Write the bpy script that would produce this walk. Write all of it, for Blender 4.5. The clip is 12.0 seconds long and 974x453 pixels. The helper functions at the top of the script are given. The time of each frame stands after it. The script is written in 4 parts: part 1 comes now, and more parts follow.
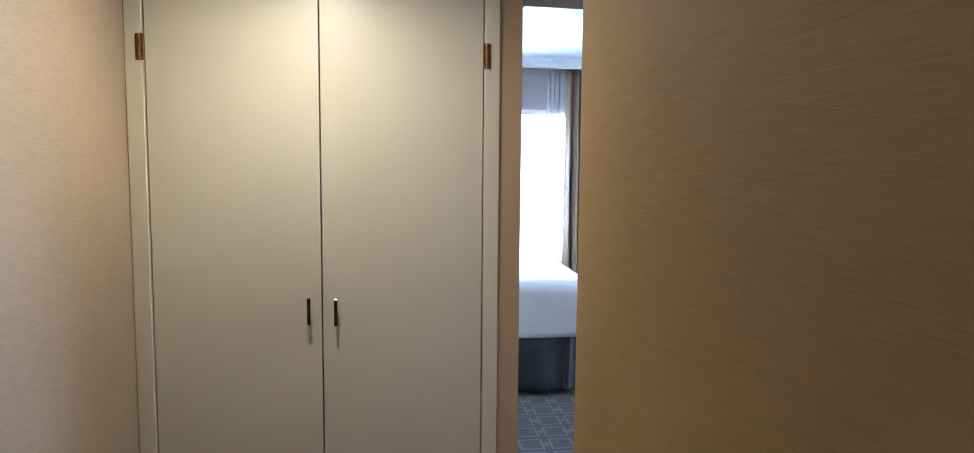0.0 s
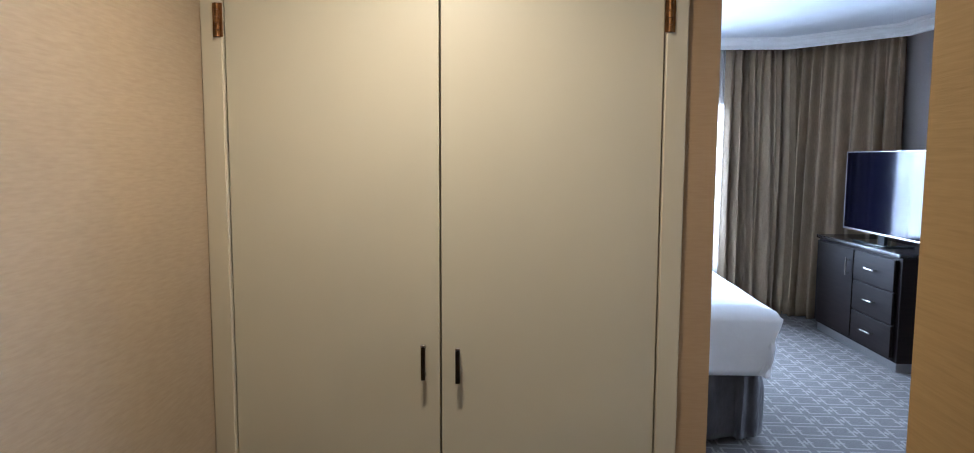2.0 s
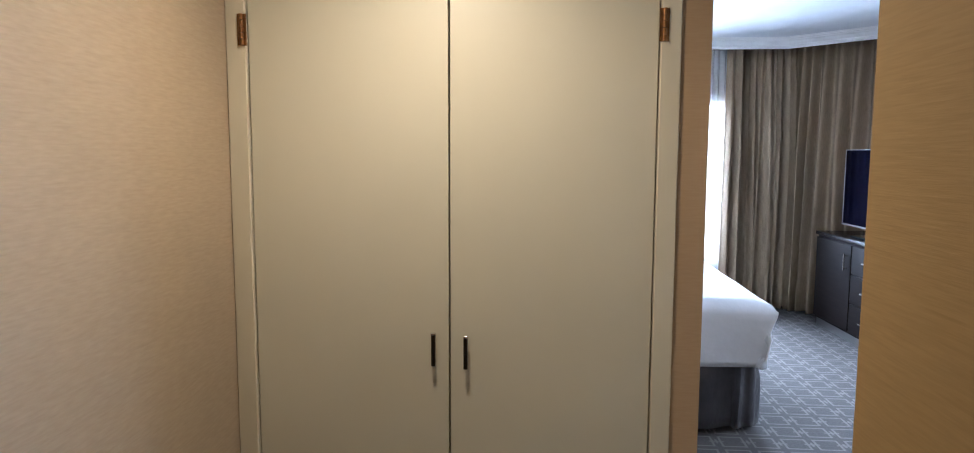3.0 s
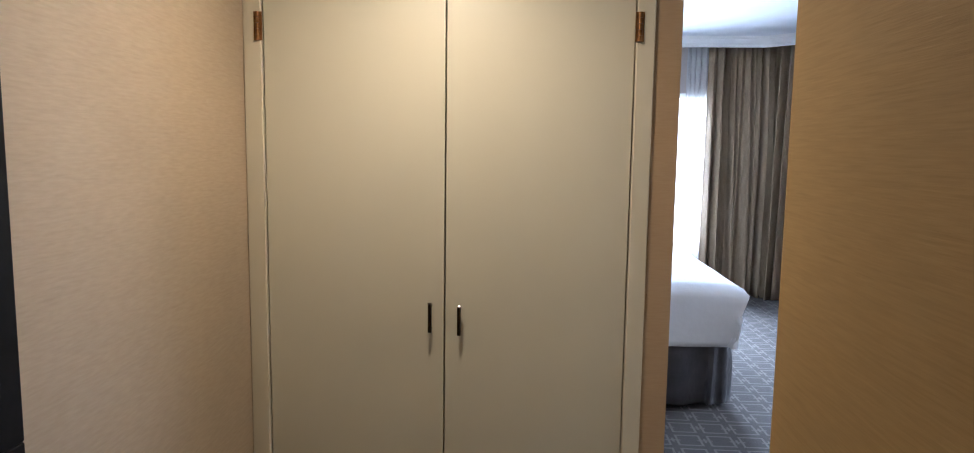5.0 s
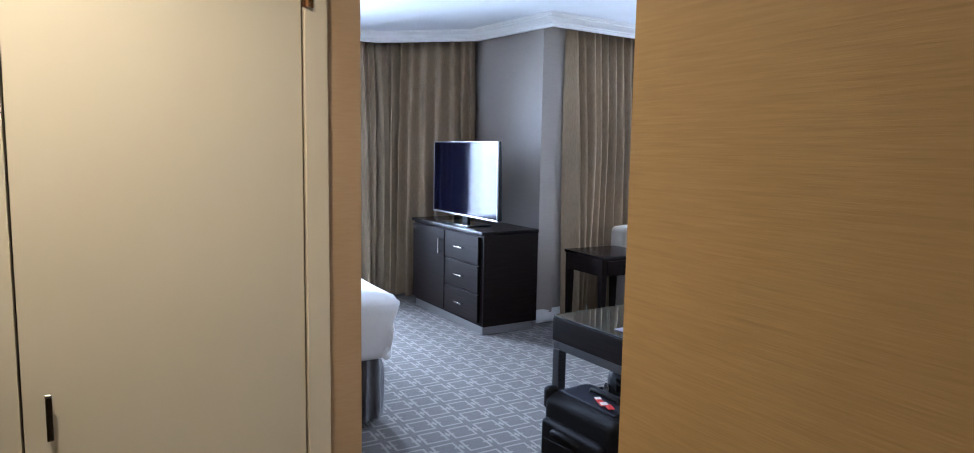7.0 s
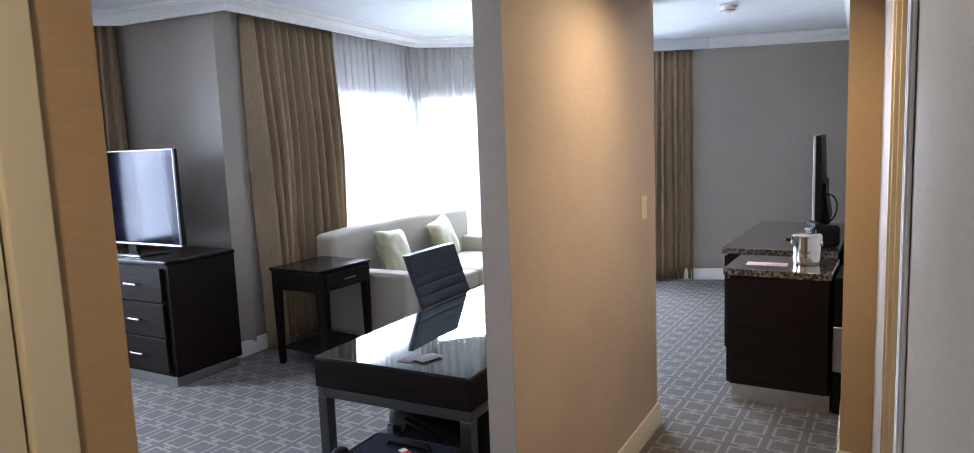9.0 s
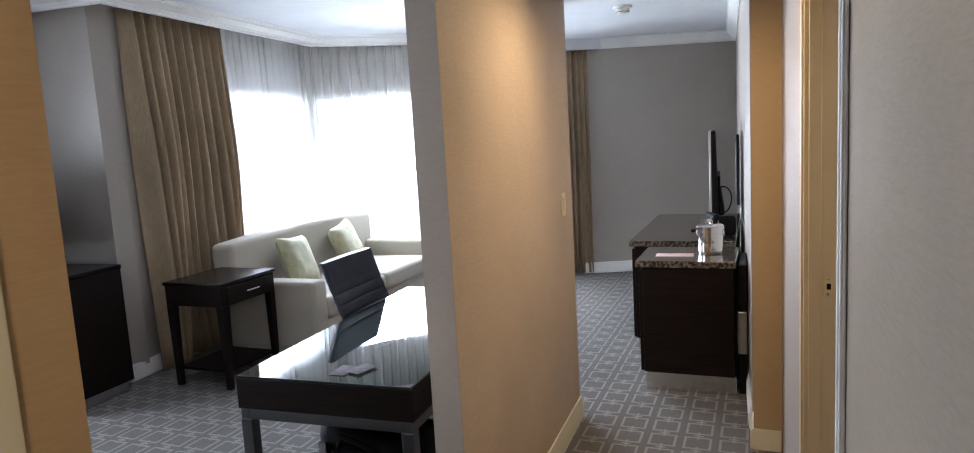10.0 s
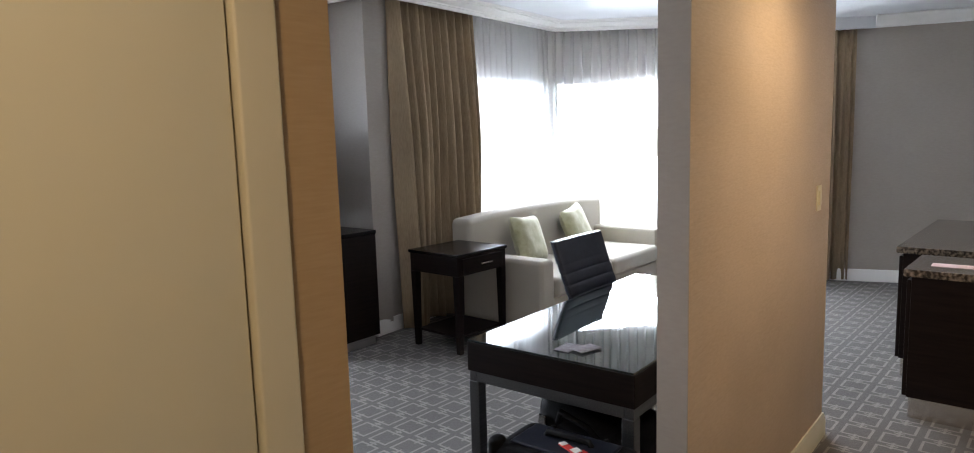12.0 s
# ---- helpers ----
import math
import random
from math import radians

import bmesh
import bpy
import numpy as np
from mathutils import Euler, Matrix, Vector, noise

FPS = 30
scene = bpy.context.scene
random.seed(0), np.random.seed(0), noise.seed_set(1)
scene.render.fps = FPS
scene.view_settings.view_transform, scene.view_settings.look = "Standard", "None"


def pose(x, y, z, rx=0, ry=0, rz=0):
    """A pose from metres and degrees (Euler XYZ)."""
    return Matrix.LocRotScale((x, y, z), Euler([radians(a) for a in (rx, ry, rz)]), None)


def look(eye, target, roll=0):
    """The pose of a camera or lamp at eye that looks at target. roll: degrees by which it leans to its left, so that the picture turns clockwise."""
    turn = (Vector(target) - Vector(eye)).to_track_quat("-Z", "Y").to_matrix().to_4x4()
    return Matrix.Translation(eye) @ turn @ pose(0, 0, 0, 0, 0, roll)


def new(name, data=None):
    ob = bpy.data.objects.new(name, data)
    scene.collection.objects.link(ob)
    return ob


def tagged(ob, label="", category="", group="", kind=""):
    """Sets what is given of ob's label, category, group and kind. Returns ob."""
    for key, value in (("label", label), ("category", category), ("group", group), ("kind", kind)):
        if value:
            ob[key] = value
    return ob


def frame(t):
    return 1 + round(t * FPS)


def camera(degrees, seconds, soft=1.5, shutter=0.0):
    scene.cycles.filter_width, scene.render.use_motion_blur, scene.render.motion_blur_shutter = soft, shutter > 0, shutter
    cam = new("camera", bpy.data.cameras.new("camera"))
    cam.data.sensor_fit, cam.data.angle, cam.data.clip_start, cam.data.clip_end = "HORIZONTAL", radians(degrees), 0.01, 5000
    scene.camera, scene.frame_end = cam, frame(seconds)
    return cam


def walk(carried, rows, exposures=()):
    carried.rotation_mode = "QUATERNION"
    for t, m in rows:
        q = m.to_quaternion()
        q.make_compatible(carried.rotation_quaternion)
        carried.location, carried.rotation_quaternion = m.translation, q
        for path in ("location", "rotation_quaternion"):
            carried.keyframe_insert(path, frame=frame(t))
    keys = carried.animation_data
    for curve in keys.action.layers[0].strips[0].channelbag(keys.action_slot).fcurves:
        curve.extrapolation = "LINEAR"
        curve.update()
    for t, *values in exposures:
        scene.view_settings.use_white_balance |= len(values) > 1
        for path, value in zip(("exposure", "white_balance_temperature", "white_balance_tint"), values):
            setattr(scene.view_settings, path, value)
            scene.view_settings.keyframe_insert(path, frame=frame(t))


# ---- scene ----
cam = camera(71.2, 12.0, soft=1.0)
PATH = [
    (0, (0.093, -0.067, 1.503), (0.325, 1.912, 1.324), 0.5),
    (0.5, (0.069, 0.17, 1.564), (0.249, 2.151, 1.353), 0.5),
    (1, (0.063, 0.351, 1.568), (0.151, 2.338, 1.362), -0.0),
    (1.5, (0.07, 0.54, 1.556), (0.025, 2.529, 1.355), -0.1),
    (2, (0.048, 0.602, 1.528), (-0.101, 2.587, 1.33), 0.2),
    (2.5, (0.063, 0.582, 1.521), (-0.099, 2.566, 1.326), 0.2),
    (3, (0.053, 0.475, 1.539), (-0.109, 2.458, 1.331), 0.2),
    (5, (0.055, 0.259, 1.518), (-0.069, 2.242, 1.293), 0.8),
    (5.5, (0.064, 0.306, 1.531), (0.014, 2.291, 1.29), 1.7),
    (6, (0.071, 0.49, 1.52), (0.256, 2.469, 1.297), 1.8),
    (6.5, (0.056, 0.645, 1.526), (0.601, 2.556, 1.296), 1.8),
    (7, (-0.046, 0.785, 1.53), (0.929, 2.517, 1.306), 1.0),
    (7.2, (-0.084, 0.843, 1.526), (1.062, 2.467, 1.302), 0.7),
    (8.8, (-0.027, 1.396, 1.545), (1.593, 2.546, 1.309), -2.2),
    (9, (-0.031, 1.459, 1.547), (1.66, 2.5, 1.306), -2.3),
    (9.5, (-0.073, 1.593, 1.559), (1.745, 2.39, 1.311), -2.9),
    (10, (-0.051, 1.629, 1.551), (1.785, 2.379, 1.296), -3.3),
    (10.5, (-0.044, 1.616, 1.549), (1.794, 2.36, 1.289), -2.8),
    (11, (-0.032, 1.6, 1.549), (1.807, 2.342, 1.291), -2.2),
    (11.5, (-0.012, 1.598, 1.538), (1.76, 2.489, 1.28), -1.8),
    (12, (-0.042, 1.661, 1.518), (1.446, 2.972, 1.259), -1.7),
]
# the clip's camera darkens and warms its picture once the windows come into view
EXPOSURES = [(0, 0.32, 4980, 14), (1, 0.20, 5050, 15), (2, 0.06, 5300, 15), (3, 0.09, 5450, 16), (5.5, 0.1, 5500, 17), (6.5, 0.12, 5450, 17), (7, 0.38, 5450, 16), (7.2, 0.48, 5450, 16), (8.8, -0.03, 6000, 17), (10, -0.22, 6350, 16), (12, -0.34, 6700, 16)]
walk(cam, [(t, look(eye, target, roll)) for t, eye, target, roll in PATH], EXPOSURES)

# ---- world and light ----
world = bpy.data.worlds.new("world")
scene.world = world
world.use_nodes = True
wn = world.node_tree.nodes
sky = wn.new("ShaderNodeTexSky")
sky.sky_type, sky.sun_disc = "NISHITA", False
sky.sun_elevation, sky.sun_rotation = radians(40), radians(20)
world.node_tree.links.new(sky.outputs[0], wn["Background"].inputs[0])
wn["Background"].inputs[1].default_value = 0.1
DAY = (0.745, 0.875, 1.0)
WARM = (1.0, 0.775, 0.49)


def area_lamp(name, where, target, width, height, watts, colour, shape="RECTANGLE", spread=180):
    data = bpy.data.lights.new(name, "AREA")
    data.shape, data.size, data.size_y = shape, width, height
    data.energy, data.color, data.spread = watts, colour, radians(spread)
    ob = new(name, data)
    ob.matrix_world = look(where, target)
    return ob


# daylight in the three window openings
area_lamp("daylight_bedroom", (1.175, 7.80, 1.38), (0.9, 5.0, 0.80), 1.9, 1.32, 280, DAY, spread=125)
area_lamp("daylight_bay", (4.735, 6.045, 1.45), (4.95, 3.5, 0.65), 1.84, 1.2, 155, DAY, spread=125)
area_lamp("daylight_facet", (6.63, 5.09, 1.45), (5.0, 3.2, 0.70), 2.14, 1.2, 235, DAY, spread=148)
# recessed downlights of the hall, with an added fill at the entry
area_lamp("downlight_closet", (-0.24, 1.86, 2.205), (-0.24, 1.86, 0), 0.18, 0.18, 11.6, WARM, "DISK", 175)
# no known lamp: unseen fill added to lift the entry walls
area_lamp("fill_entry", (0.05, -0.3, 2.205), (0.05, -0.3, 0), 0.12, 0.12, 1.2, WARM, "DISK", 160)
area_lamp("downlight_corridor", (2.52, 2.03, 2.205), (2.52, 2.03, 0), 0.14, 0.14, 13.2, (1.0, 0.79, 0.48), "DISK", 165)

# unseen lamp, added in the side room to brighten the door jamb
area_lamp("fill_side_room", (1.95, 0.95, 2.205), (1.95, 0.95, 0), 0.12, 0.12, 5, WARM, "DISK", 160)

# ---- materials ----


def material(name, colour, rough=0.6, metal=0.0, second=None, scale=(8, 8, 8), detail=4, low=0.35, high=0.65,
             bump=0.0, bump_scale=None, distance=0.002, coat=0.0, stain=0.0, stain_scale=1.5, sheen=0.0, slub=0.0):
    """A surface with grain between two colours, broad stains and fine relief."""
    m = bpy.data.materials.new(name)
    m.use_nodes = True
    n, l = m.node_tree.nodes, m.node_tree.links
    b = n["Principled BSDF"]
    b.inputs["Roughness"].default_value = rough
    b.inputs["Metallic"].default_value = metal
    b.inputs["Coat Weight"].default_value = coat
    b.inputs["Sheen Weight"].default_value = sheen
    b.inputs["Base Color"].default_value = (*colour, 1)
    co = n.new("ShaderNodeTexCoord")

    def grain(sc, det):
        mp = n.new("ShaderNodeMapping")
        mp.inputs["Scale"].default_value = sc
        l.new(co.outputs["Object"], mp.inputs[0])
        t = n.new("ShaderNodeTexNoise")
        t.inputs["Scale"].default_value = 1
        t.inputs["Detail"].default_value = det
        l.new(mp.outputs[0], t.inputs["Vector"])
        return t
    if second:
        g = grain(scale, detail)
        ramp = n.new("ShaderNodeValToRGB")
        ramp.color_ramp.elements[0].position, ramp.color_ramp.elements[0].color = low, (*colour, 1)
        ramp.color_ramp.elements[1].position, ramp.color_ramp.elements[1].color = high, (*second, 1)
        l.new(g.outputs[0], ramp.inputs[0])
        out = ramp.outputs[0]
        if stain:
            s = grain((stain_scale,) * 3, 3)
            mr = n.new("ShaderNodeMapRange")
            mr.inputs["From Min"].default_value, mr.inputs["From Max"].default_value = 0.3, 0.7
            mr.inputs["To Min"].default_value, mr.inputs["To Max"].default_value = 1 - stain, 1 + stain
            l.new(s.outputs[0], mr.inputs[0])
            mx = n.new("ShaderNodeVectorMath")
            mx.operation = "SCALE"
            l.new(out, mx.inputs[0])
            l.new(mr.outputs[0], mx.inputs["Scale"])
            out = mx.outputs[0]
        if slub:
            s = grain((9, 9, 240), 4)
            mr = n.new("ShaderNodeMapRange")
            mr.inputs["From Min"].default_value, mr.inputs["From Max"].default_value = 0.52, 0.72
            mr.inputs["To Min"].default_value, mr.inputs["To Max"].default_value = 1, 1 - slub
            l.new(s.outputs[0], mr.inputs[0])
            mx = n.new("ShaderNodeVectorMath")
            mx.operation = "SCALE"
            l.new(out, mx.inputs[0])
            l.new(mr.outputs[0], mx.inputs["Scale"])
            out = mx.outputs[0]
        l.new(out, b.inputs["Base Color"])
    if bump:
        g = grain(bump_scale or scale, detail)
        bp = n.new("ShaderNodeBump")
        bp.inputs["Strength"].default_value, bp.inputs["Distance"].default_value = bump, distance
        l.new(g.outputs[0], bp.inputs["Height"])
        l.new(bp.outputs[0], b.inputs["Normal"])
    return m


def carpet_material():
    """Grey carpet woven with pale interlocking rectangles."""
    m = material("carpet", (0.10, 0.09, 0.082), 0.95, 0, None, bump=0.6, bump_scale=(420, 420, 420), distance=0.004, sheen=0.05)
    n, l = m.node_tree.nodes, m.node_tree.links
    b = n["Principled BSDF"]
    co = n.new("ShaderNodeTexCoord")
    sep = n.new("ShaderNodeSeparateXYZ")
    l.new(co.outputs["Object"], sep.inputs[0])

    def op(kind, a, c=None):
        q = n.new("ShaderNodeMath")
        q.operation = kind
        for k, v in enumerate((a, c)):
            if v is None:
                continue
            if isinstance(v, (int, float)):
                q.inputs[k].default_value = v
            else:
                l.new(v, q.inputs[k])
        return q.outputs[0]

    def cell(v, size, shift):
        return op("ABSOLUTE", op("SUBTRACT", op("FRACT", op("ADD", op("DIVIDE", v, size), shift)), 0.5))

    S = 0.168
    x, y = sep.outputs[0], sep.outputs[1]

    def frame_lines(sx, sy, half, thick):
        """A rectangular outline round each cell's middle."""
        ax, ay = cell(x, S, sx), cell(y, S, sy)
        far = op("MAXIMUM", ax, ay)
        return op("MULTIPLY", op("GREATER_THAN", far, half - thick), op("LESS_THAN", far, half))

    def bars(sx, sy, lx, ly):
        return op("MULTIPLY", op("LESS_THAN", cell(x, S, sx), lx), op("LESS_THAN", cell(y, S, sy), ly))
    a = frame_lines(0.0, 0.0, 0.40, 0.075)
    d = bars(0.5, 0.0, 0.24, 0.036)
    e = bars(0.5, 0.0, 0.036, 0.15)
    lines = op("MAXIMUM", a, op("MAXIMUM", d, e))
    fuzz = n.new("ShaderNodeTexNoise")
    fuzz.inputs["Scale"].default_value, fuzz.inputs["Detail"].default_value = 160, 3
    l.new(co.outputs["Object"], fuzz.inputs["Vector"])
    wear = n.new("ShaderNodeTexNoise")
    wear.inputs["Scale"].default_value, wear.inputs["Detail"].default_value = 1.3, 4
    l.new(co.outputs["Object"], wear.inputs["Vector"])
    amount = op("MULTIPLY", lines, op("ADD", op("MULTIPLY", fuzz.outputs[0], 0.8), 0.32))
    mix = n.new("ShaderNodeMix")
    mix.data_type = "RGBA"
    l.new(amount, mix.inputs[0])
    mix.inputs[6].default_value, mix.inputs[7].default_value = (0.096, 0.085, 0.076, 1), (0.255, 0.229, 0.207, 1)
    sc = n.new("ShaderNodeVectorMath")
    sc.operation = "SCALE"
    l.new(mix.outputs[2], sc.inputs[0])
    l.new(op("ADD", op("MULTIPLY", op("ADD", wear.outputs[0], fuzz.outputs[0]), 0.5), 0.5), sc.inputs["Scale"])
    l.new(sc.outputs[0], b.inputs["Base Color"])
    return m


CARPET = carpet_material()
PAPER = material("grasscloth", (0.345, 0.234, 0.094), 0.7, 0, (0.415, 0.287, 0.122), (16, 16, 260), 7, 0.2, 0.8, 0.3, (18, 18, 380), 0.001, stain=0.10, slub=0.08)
PAPER_END = material("wall_end_paper", (0.41, 0.285, 0.16), 0.7, 0, (0.46, 0.33, 0.195), (24, 24, 240), 6, 0.2, 0.8, 0.25, (26, 26, 360), 0.001, stain=0.07)
PAPER_GREY = material("vinyl_wallcovering", (0.358, 0.318, 0.281), 0.5, 0, (0.384, 0.342, 0.303), (30, 30, 90), 4, 0.3, 0.7, 0.1, (40, 40, 200), 0.0008, stain=0.05)
PAPER_HALL = material("hall_wallcovering", (0.475, 0.366, 0.266), 0.65, 0, (0.54, 0.424, 0.314), (40, 40, 160), 6, 0.25, 0.75, 0.25, (40, 40, 260), 0.001, stain=0.10, slub=0.06)
PAPER_WEST = material("entry_wallcovering", (0.41, 0.325, 0.22), 0.65, 0, (0.47, 0.38, 0.262), (26, 26, 160), 6, 0.25, 0.75, 0.3, (30, 30, 260), 0.001, stain=0.10, slub=0.05)
# darker, browner copy of the grey covering; holds the corridor wall's shade
PAPER_CORRIDOR_SHADED = material("shaded_corridor_wallcovering", (0.172, 0.142, 0.112), 0.6, 0, (0.206, 0.171, 0.136), (30, 30, 130), 5, 0.25, 0.75, 0.2, (30, 30, 200), 0.001, stain=0.10, slub=0.08)
JAMB = material("door_frame_paint", (0.64, 0.545, 0.39), 0.4, 0, (0.68, 0.585, 0.43), (10, 10, 3), 3, bump=0.05, bump_scale=(70, 70, 70), distance=0.0005)
DOOR_PAINT = material("cream_paint", (0.60, 0.575, 0.46), 0.4, 0, (0.615, 0.59, 0.475), (5, 5, 3), 4, 0.3, 0.7, 0.06, (90, 90, 90), 0.0005, stain=0.03)
TRIM = material("trim_paint", (0.62, 0.58, 0.45), 0.36, 0, (0.65, 0.61, 0.48), (10, 10, 3), 3, 0.3, 0.7, 0.05, (70, 70, 70), 0.0005)
WHITE = material("white_trim", (0.80, 0.79, 0.77), 0.45, 0, (0.84, 0.83, 0.81), (6, 6, 6), 3, bump=0.05, bump_scale=(80, 80, 80), distance=0.0005)
# white trim made greyer: the casing's shadow is in the paint
CASING_SHADED = material("shaded_casing_paint", (0.46, 0.47, 0.48), 0.45, 0, (0.50, 0.51, 0.52), (8, 8, 3), 3, bump=0.05, bump_scale=(70, 70, 70), distance=0.0005)
CEILING = material("ceiling_paint", (0.70, 0.715, 0.74), 0.9, 0, (0.74, 0.755, 0.78), (3, 3, 3), 3, bump=0.15, bump_scale=(220, 220, 220), distance=0.001)
BRONZE = material("brass_hinge", (0.17, 0.085, 0.035), 0.42, 1.0, (0.32, 0.17, 0.07), (40, 40, 40), 4)
NICKEL = material("brushed_nickel", (0.62, 0.58, 0.53), 0.25, 1.0, (0.70, 0.66, 0.61), (20, 20, 300), 3)
# nickel with the dark hall's reflection put into its colour
NICKEL_DARKENED = material("darkened_nickel", (0.11, 0.095, 0.08), 0.22, 1.0, (0.15, 0.13, 0.11), (20, 20, 300), 3)
DARKSTEEL = material("dark_brushed_steel", (0.15, 0.15, 0.155), 0.4, 1.0, (0.20, 0.20, 0.205), (6, 200, 200), 3)
BUCKET = material("polished_steel", (0.72, 0.70, 0.67), 0.13, 1.0, (0.80, 0.78, 0.75), (4, 4, 160), 3)
CHROME = material("chrome", (0.80, 0.80, 0.80), 0.12, 1.0)
STEEL = material("brushed_steel", (0.42, 0.41, 0.40), 0.32, 1.0, (0.50, 0.49, 0.48), (6, 200, 200), 3)
ESPRESSO = material("espresso_wood", (0.0075, 0.0045, 0.004), 0.5, 0, (0.014, 0.0085, 0.007), (4, 4, 60), 5, 0.3, 0.7, 0.08, (5, 5, 120), 0.0006)
DARKTOP = material("dark_table_wood", (0.007, 0.005, 0.0045), 0.25, 0, (0.012, 0.008, 0.007), (50, 4, 4), 5)
GLASSTOP = material("glass_over_dark", (0.020, 0.032, 0.032), 0.015, 0, coat=1.0)
GLASSTOP.node_tree.nodes["Principled BSDF"].inputs["Specular IOR Level"].default_value = 0.8
for dark, level in ((ESPRESSO, 0.09), (DARKTOP, 0.3)):
    dark.node_tree.nodes["Principled BSDF"].inputs["Specular IOR Level"].default_value = level
GRANITE = material("granite", (0.028, 0.022, 0.018), 0.12, 0, (0.20, 0.155, 0.115), (55, 55, 55), 6, 0.42, 0.68, coat=0.4)
SCREEN = material("tv_screen", (0.004, 0.004, 0.012), 0.08)
SCREEN.node_tree.nodes["Principled BSDF"].inputs["Specular IOR Level"].default_value = 0.09
SCREEN.node_tree.nodes["Principled BSDF"].inputs["Specular Tint"].default_value = (0.62, 0.66, 1.0, 1)
BLACKPLASTIC = material("black_plastic", (0.005, 0.005, 0.006), 0.5, 0, (0.008, 0.008, 0.009), (30, 30, 30), 2)
BLACKPLASTIC.node_tree.nodes["Principled BSDF"].inputs["Specular IOR Level"].default_value = 0.12
LEATHER = material("black_leather", (0.009, 0.011, 0.020), 0.36, 0, (0.014, 0.017, 0.029), (30, 30, 30), 4, bump=0.3, bump_scale=(160, 160, 160), distance=0.001)
LEATHER.node_tree.nodes["Principled BSDF"].inputs["Specular IOR Level"].default_value = 0.3
NYLON = material("black_nylon", (0.005, 0.005, 0.006), 0.6, 0, (0.009, 0.009, 0.011), (90, 90, 90), 4, bump=0.4, bump_scale=(500, 500, 500), distance=0.001)
NYLON.node_tree.nodes["Principled BSDF"].inputs["Specular IOR Level"].default_value = 0.12
SOFA = material("sofa_fabric", (0.375, 0.335, 0.272), 0.9, 0, (0.45, 0.408, 0.34), (240, 240, 240), 4, 0.3, 0.7, 0.35, (500, 500, 500), 0.001, sheen=0.2, stain=0.05)
CUSHION = material("cushion_fabric", (0.34, 0.325, 0.19), 0.7, 0, (0.44, 0.42, 0.27), (18, 18, 18), 5, 0.35, 0.65, 0.3, (120, 120, 120), 0.001, sheen=0.3)
LINEN = material("white_linen", (0.80, 0.80, 0.80), 0.85, 0, (0.85, 0.85, 0.85), (5, 5, 5), 3, bump=0.25, bump_scale=(9, 9, 9), distance=0.02, sheen=0.2)
SKIRT = material("bed_skirt_fabric", (0.042, 0.038, 0.041), 0.42, 0, (0.066, 0.060, 0.062), (9, 9, 9), 4, bump=0.8, bump_scale=(5, 5, 3), distance=0.04, sheen=0.2)
DRAPE = material("drape_fabric", (0.262, 0.188, 0.112), 0.8, 0, (0.345, 0.255, 0.160), (160, 160, 20), 4, 0.3, 0.7, 0.2, (400, 400, 200), 0.001, stain=0.10)
PLASTIC_IVORY = material("ivory_plastic", (0.70, 0.62, 0.42), 0.35)
WHITEPLASTIC = material("white_plastic", (0.78, 0.76, 0.72), 0.4)
CARDPAPER = material("printed_card", (0.15, 0.14, 0.16), 0.95, 0, (0.22, 0.21, 0.23), (60, 60, 60), 3)
PINKPAPER = material("pink_paper", (0.62, 0.44, 0.42), 0.85, 0, (0.68, 0.50, 0.48), (40, 40, 40), 3)
REDTAG = material("red_tag", (0.62, 0.03, 0.02), 0.5)
BATHWALL = material("plain_plaster", (0.62, 0.56, 0.48), 0.8, 0, (0.66, 0.60, 0.52), (5, 5, 5), 3)


def glass_material():
    m = bpy.data.materials.new("window_glass")
    m.use_nodes = True
    n, l = m.node_tree.nodes, m.node_tree.links
    n.remove(n["Principled BSDF"])
    t, g, x = n.new("ShaderNodeBsdfTransparent"), n.new("ShaderNodeBsdfGlossy"), n.new("ShaderNodeMixShader")
    g.inputs["Roughness"].default_value = 0.02
    x.inputs[0].default_value = 0.06
    l.new(t.outputs[0], x.inputs[1])
    l.new(g.outputs[0], x.inputs[2])
    l.new(x.outputs[0], n["Material Output"].inputs[0])
    return m


def sheer_material():
    m = bpy.data.materials.new("sheer_voile")
    m.use_nodes = True
    n, l = m.node_tree.nodes, m.node_tree.links
    n.remove(n["Principled BSDF"])
    t, d, r = n.new("ShaderNodeBsdfTransparent"), n.new("ShaderNodeBsdfDiffuse"), n.new("ShaderNodeBsdfTranslucent")
    a, b = n.new("ShaderNodeMixShader"), n.new("ShaderNodeMixShader")
    for s in (d, r):
        s.inputs[0].default_value = (0.92, 0.94, 0.95, 1)
    a.inputs[0].default_value, b.inputs[0].default_value = 0.5, 0.44
    l.new(d.outputs[0], a.inputs[1])
    l.new(r.outputs[0], a.inputs[2])
    l.new(t.outputs[0], b.inputs[1])
    l.new(a.outputs[0], b.inputs[2])
    l.new(b.outputs[0], n["Material Output"].inputs[0])
    return m


def glow_material(name, colour, strength):
    m = bpy.data.materials.new(name)
    m.use_nodes = True
    b = m.node_tree.nodes["Principled BSDF"]
    b.inputs["Base Color"].default_value = (*colour, 1)
    b.inputs["Emission Color"].default_value = (*colour, 1)
    b.inputs["Emission Strength"].default_value = strength
    return m


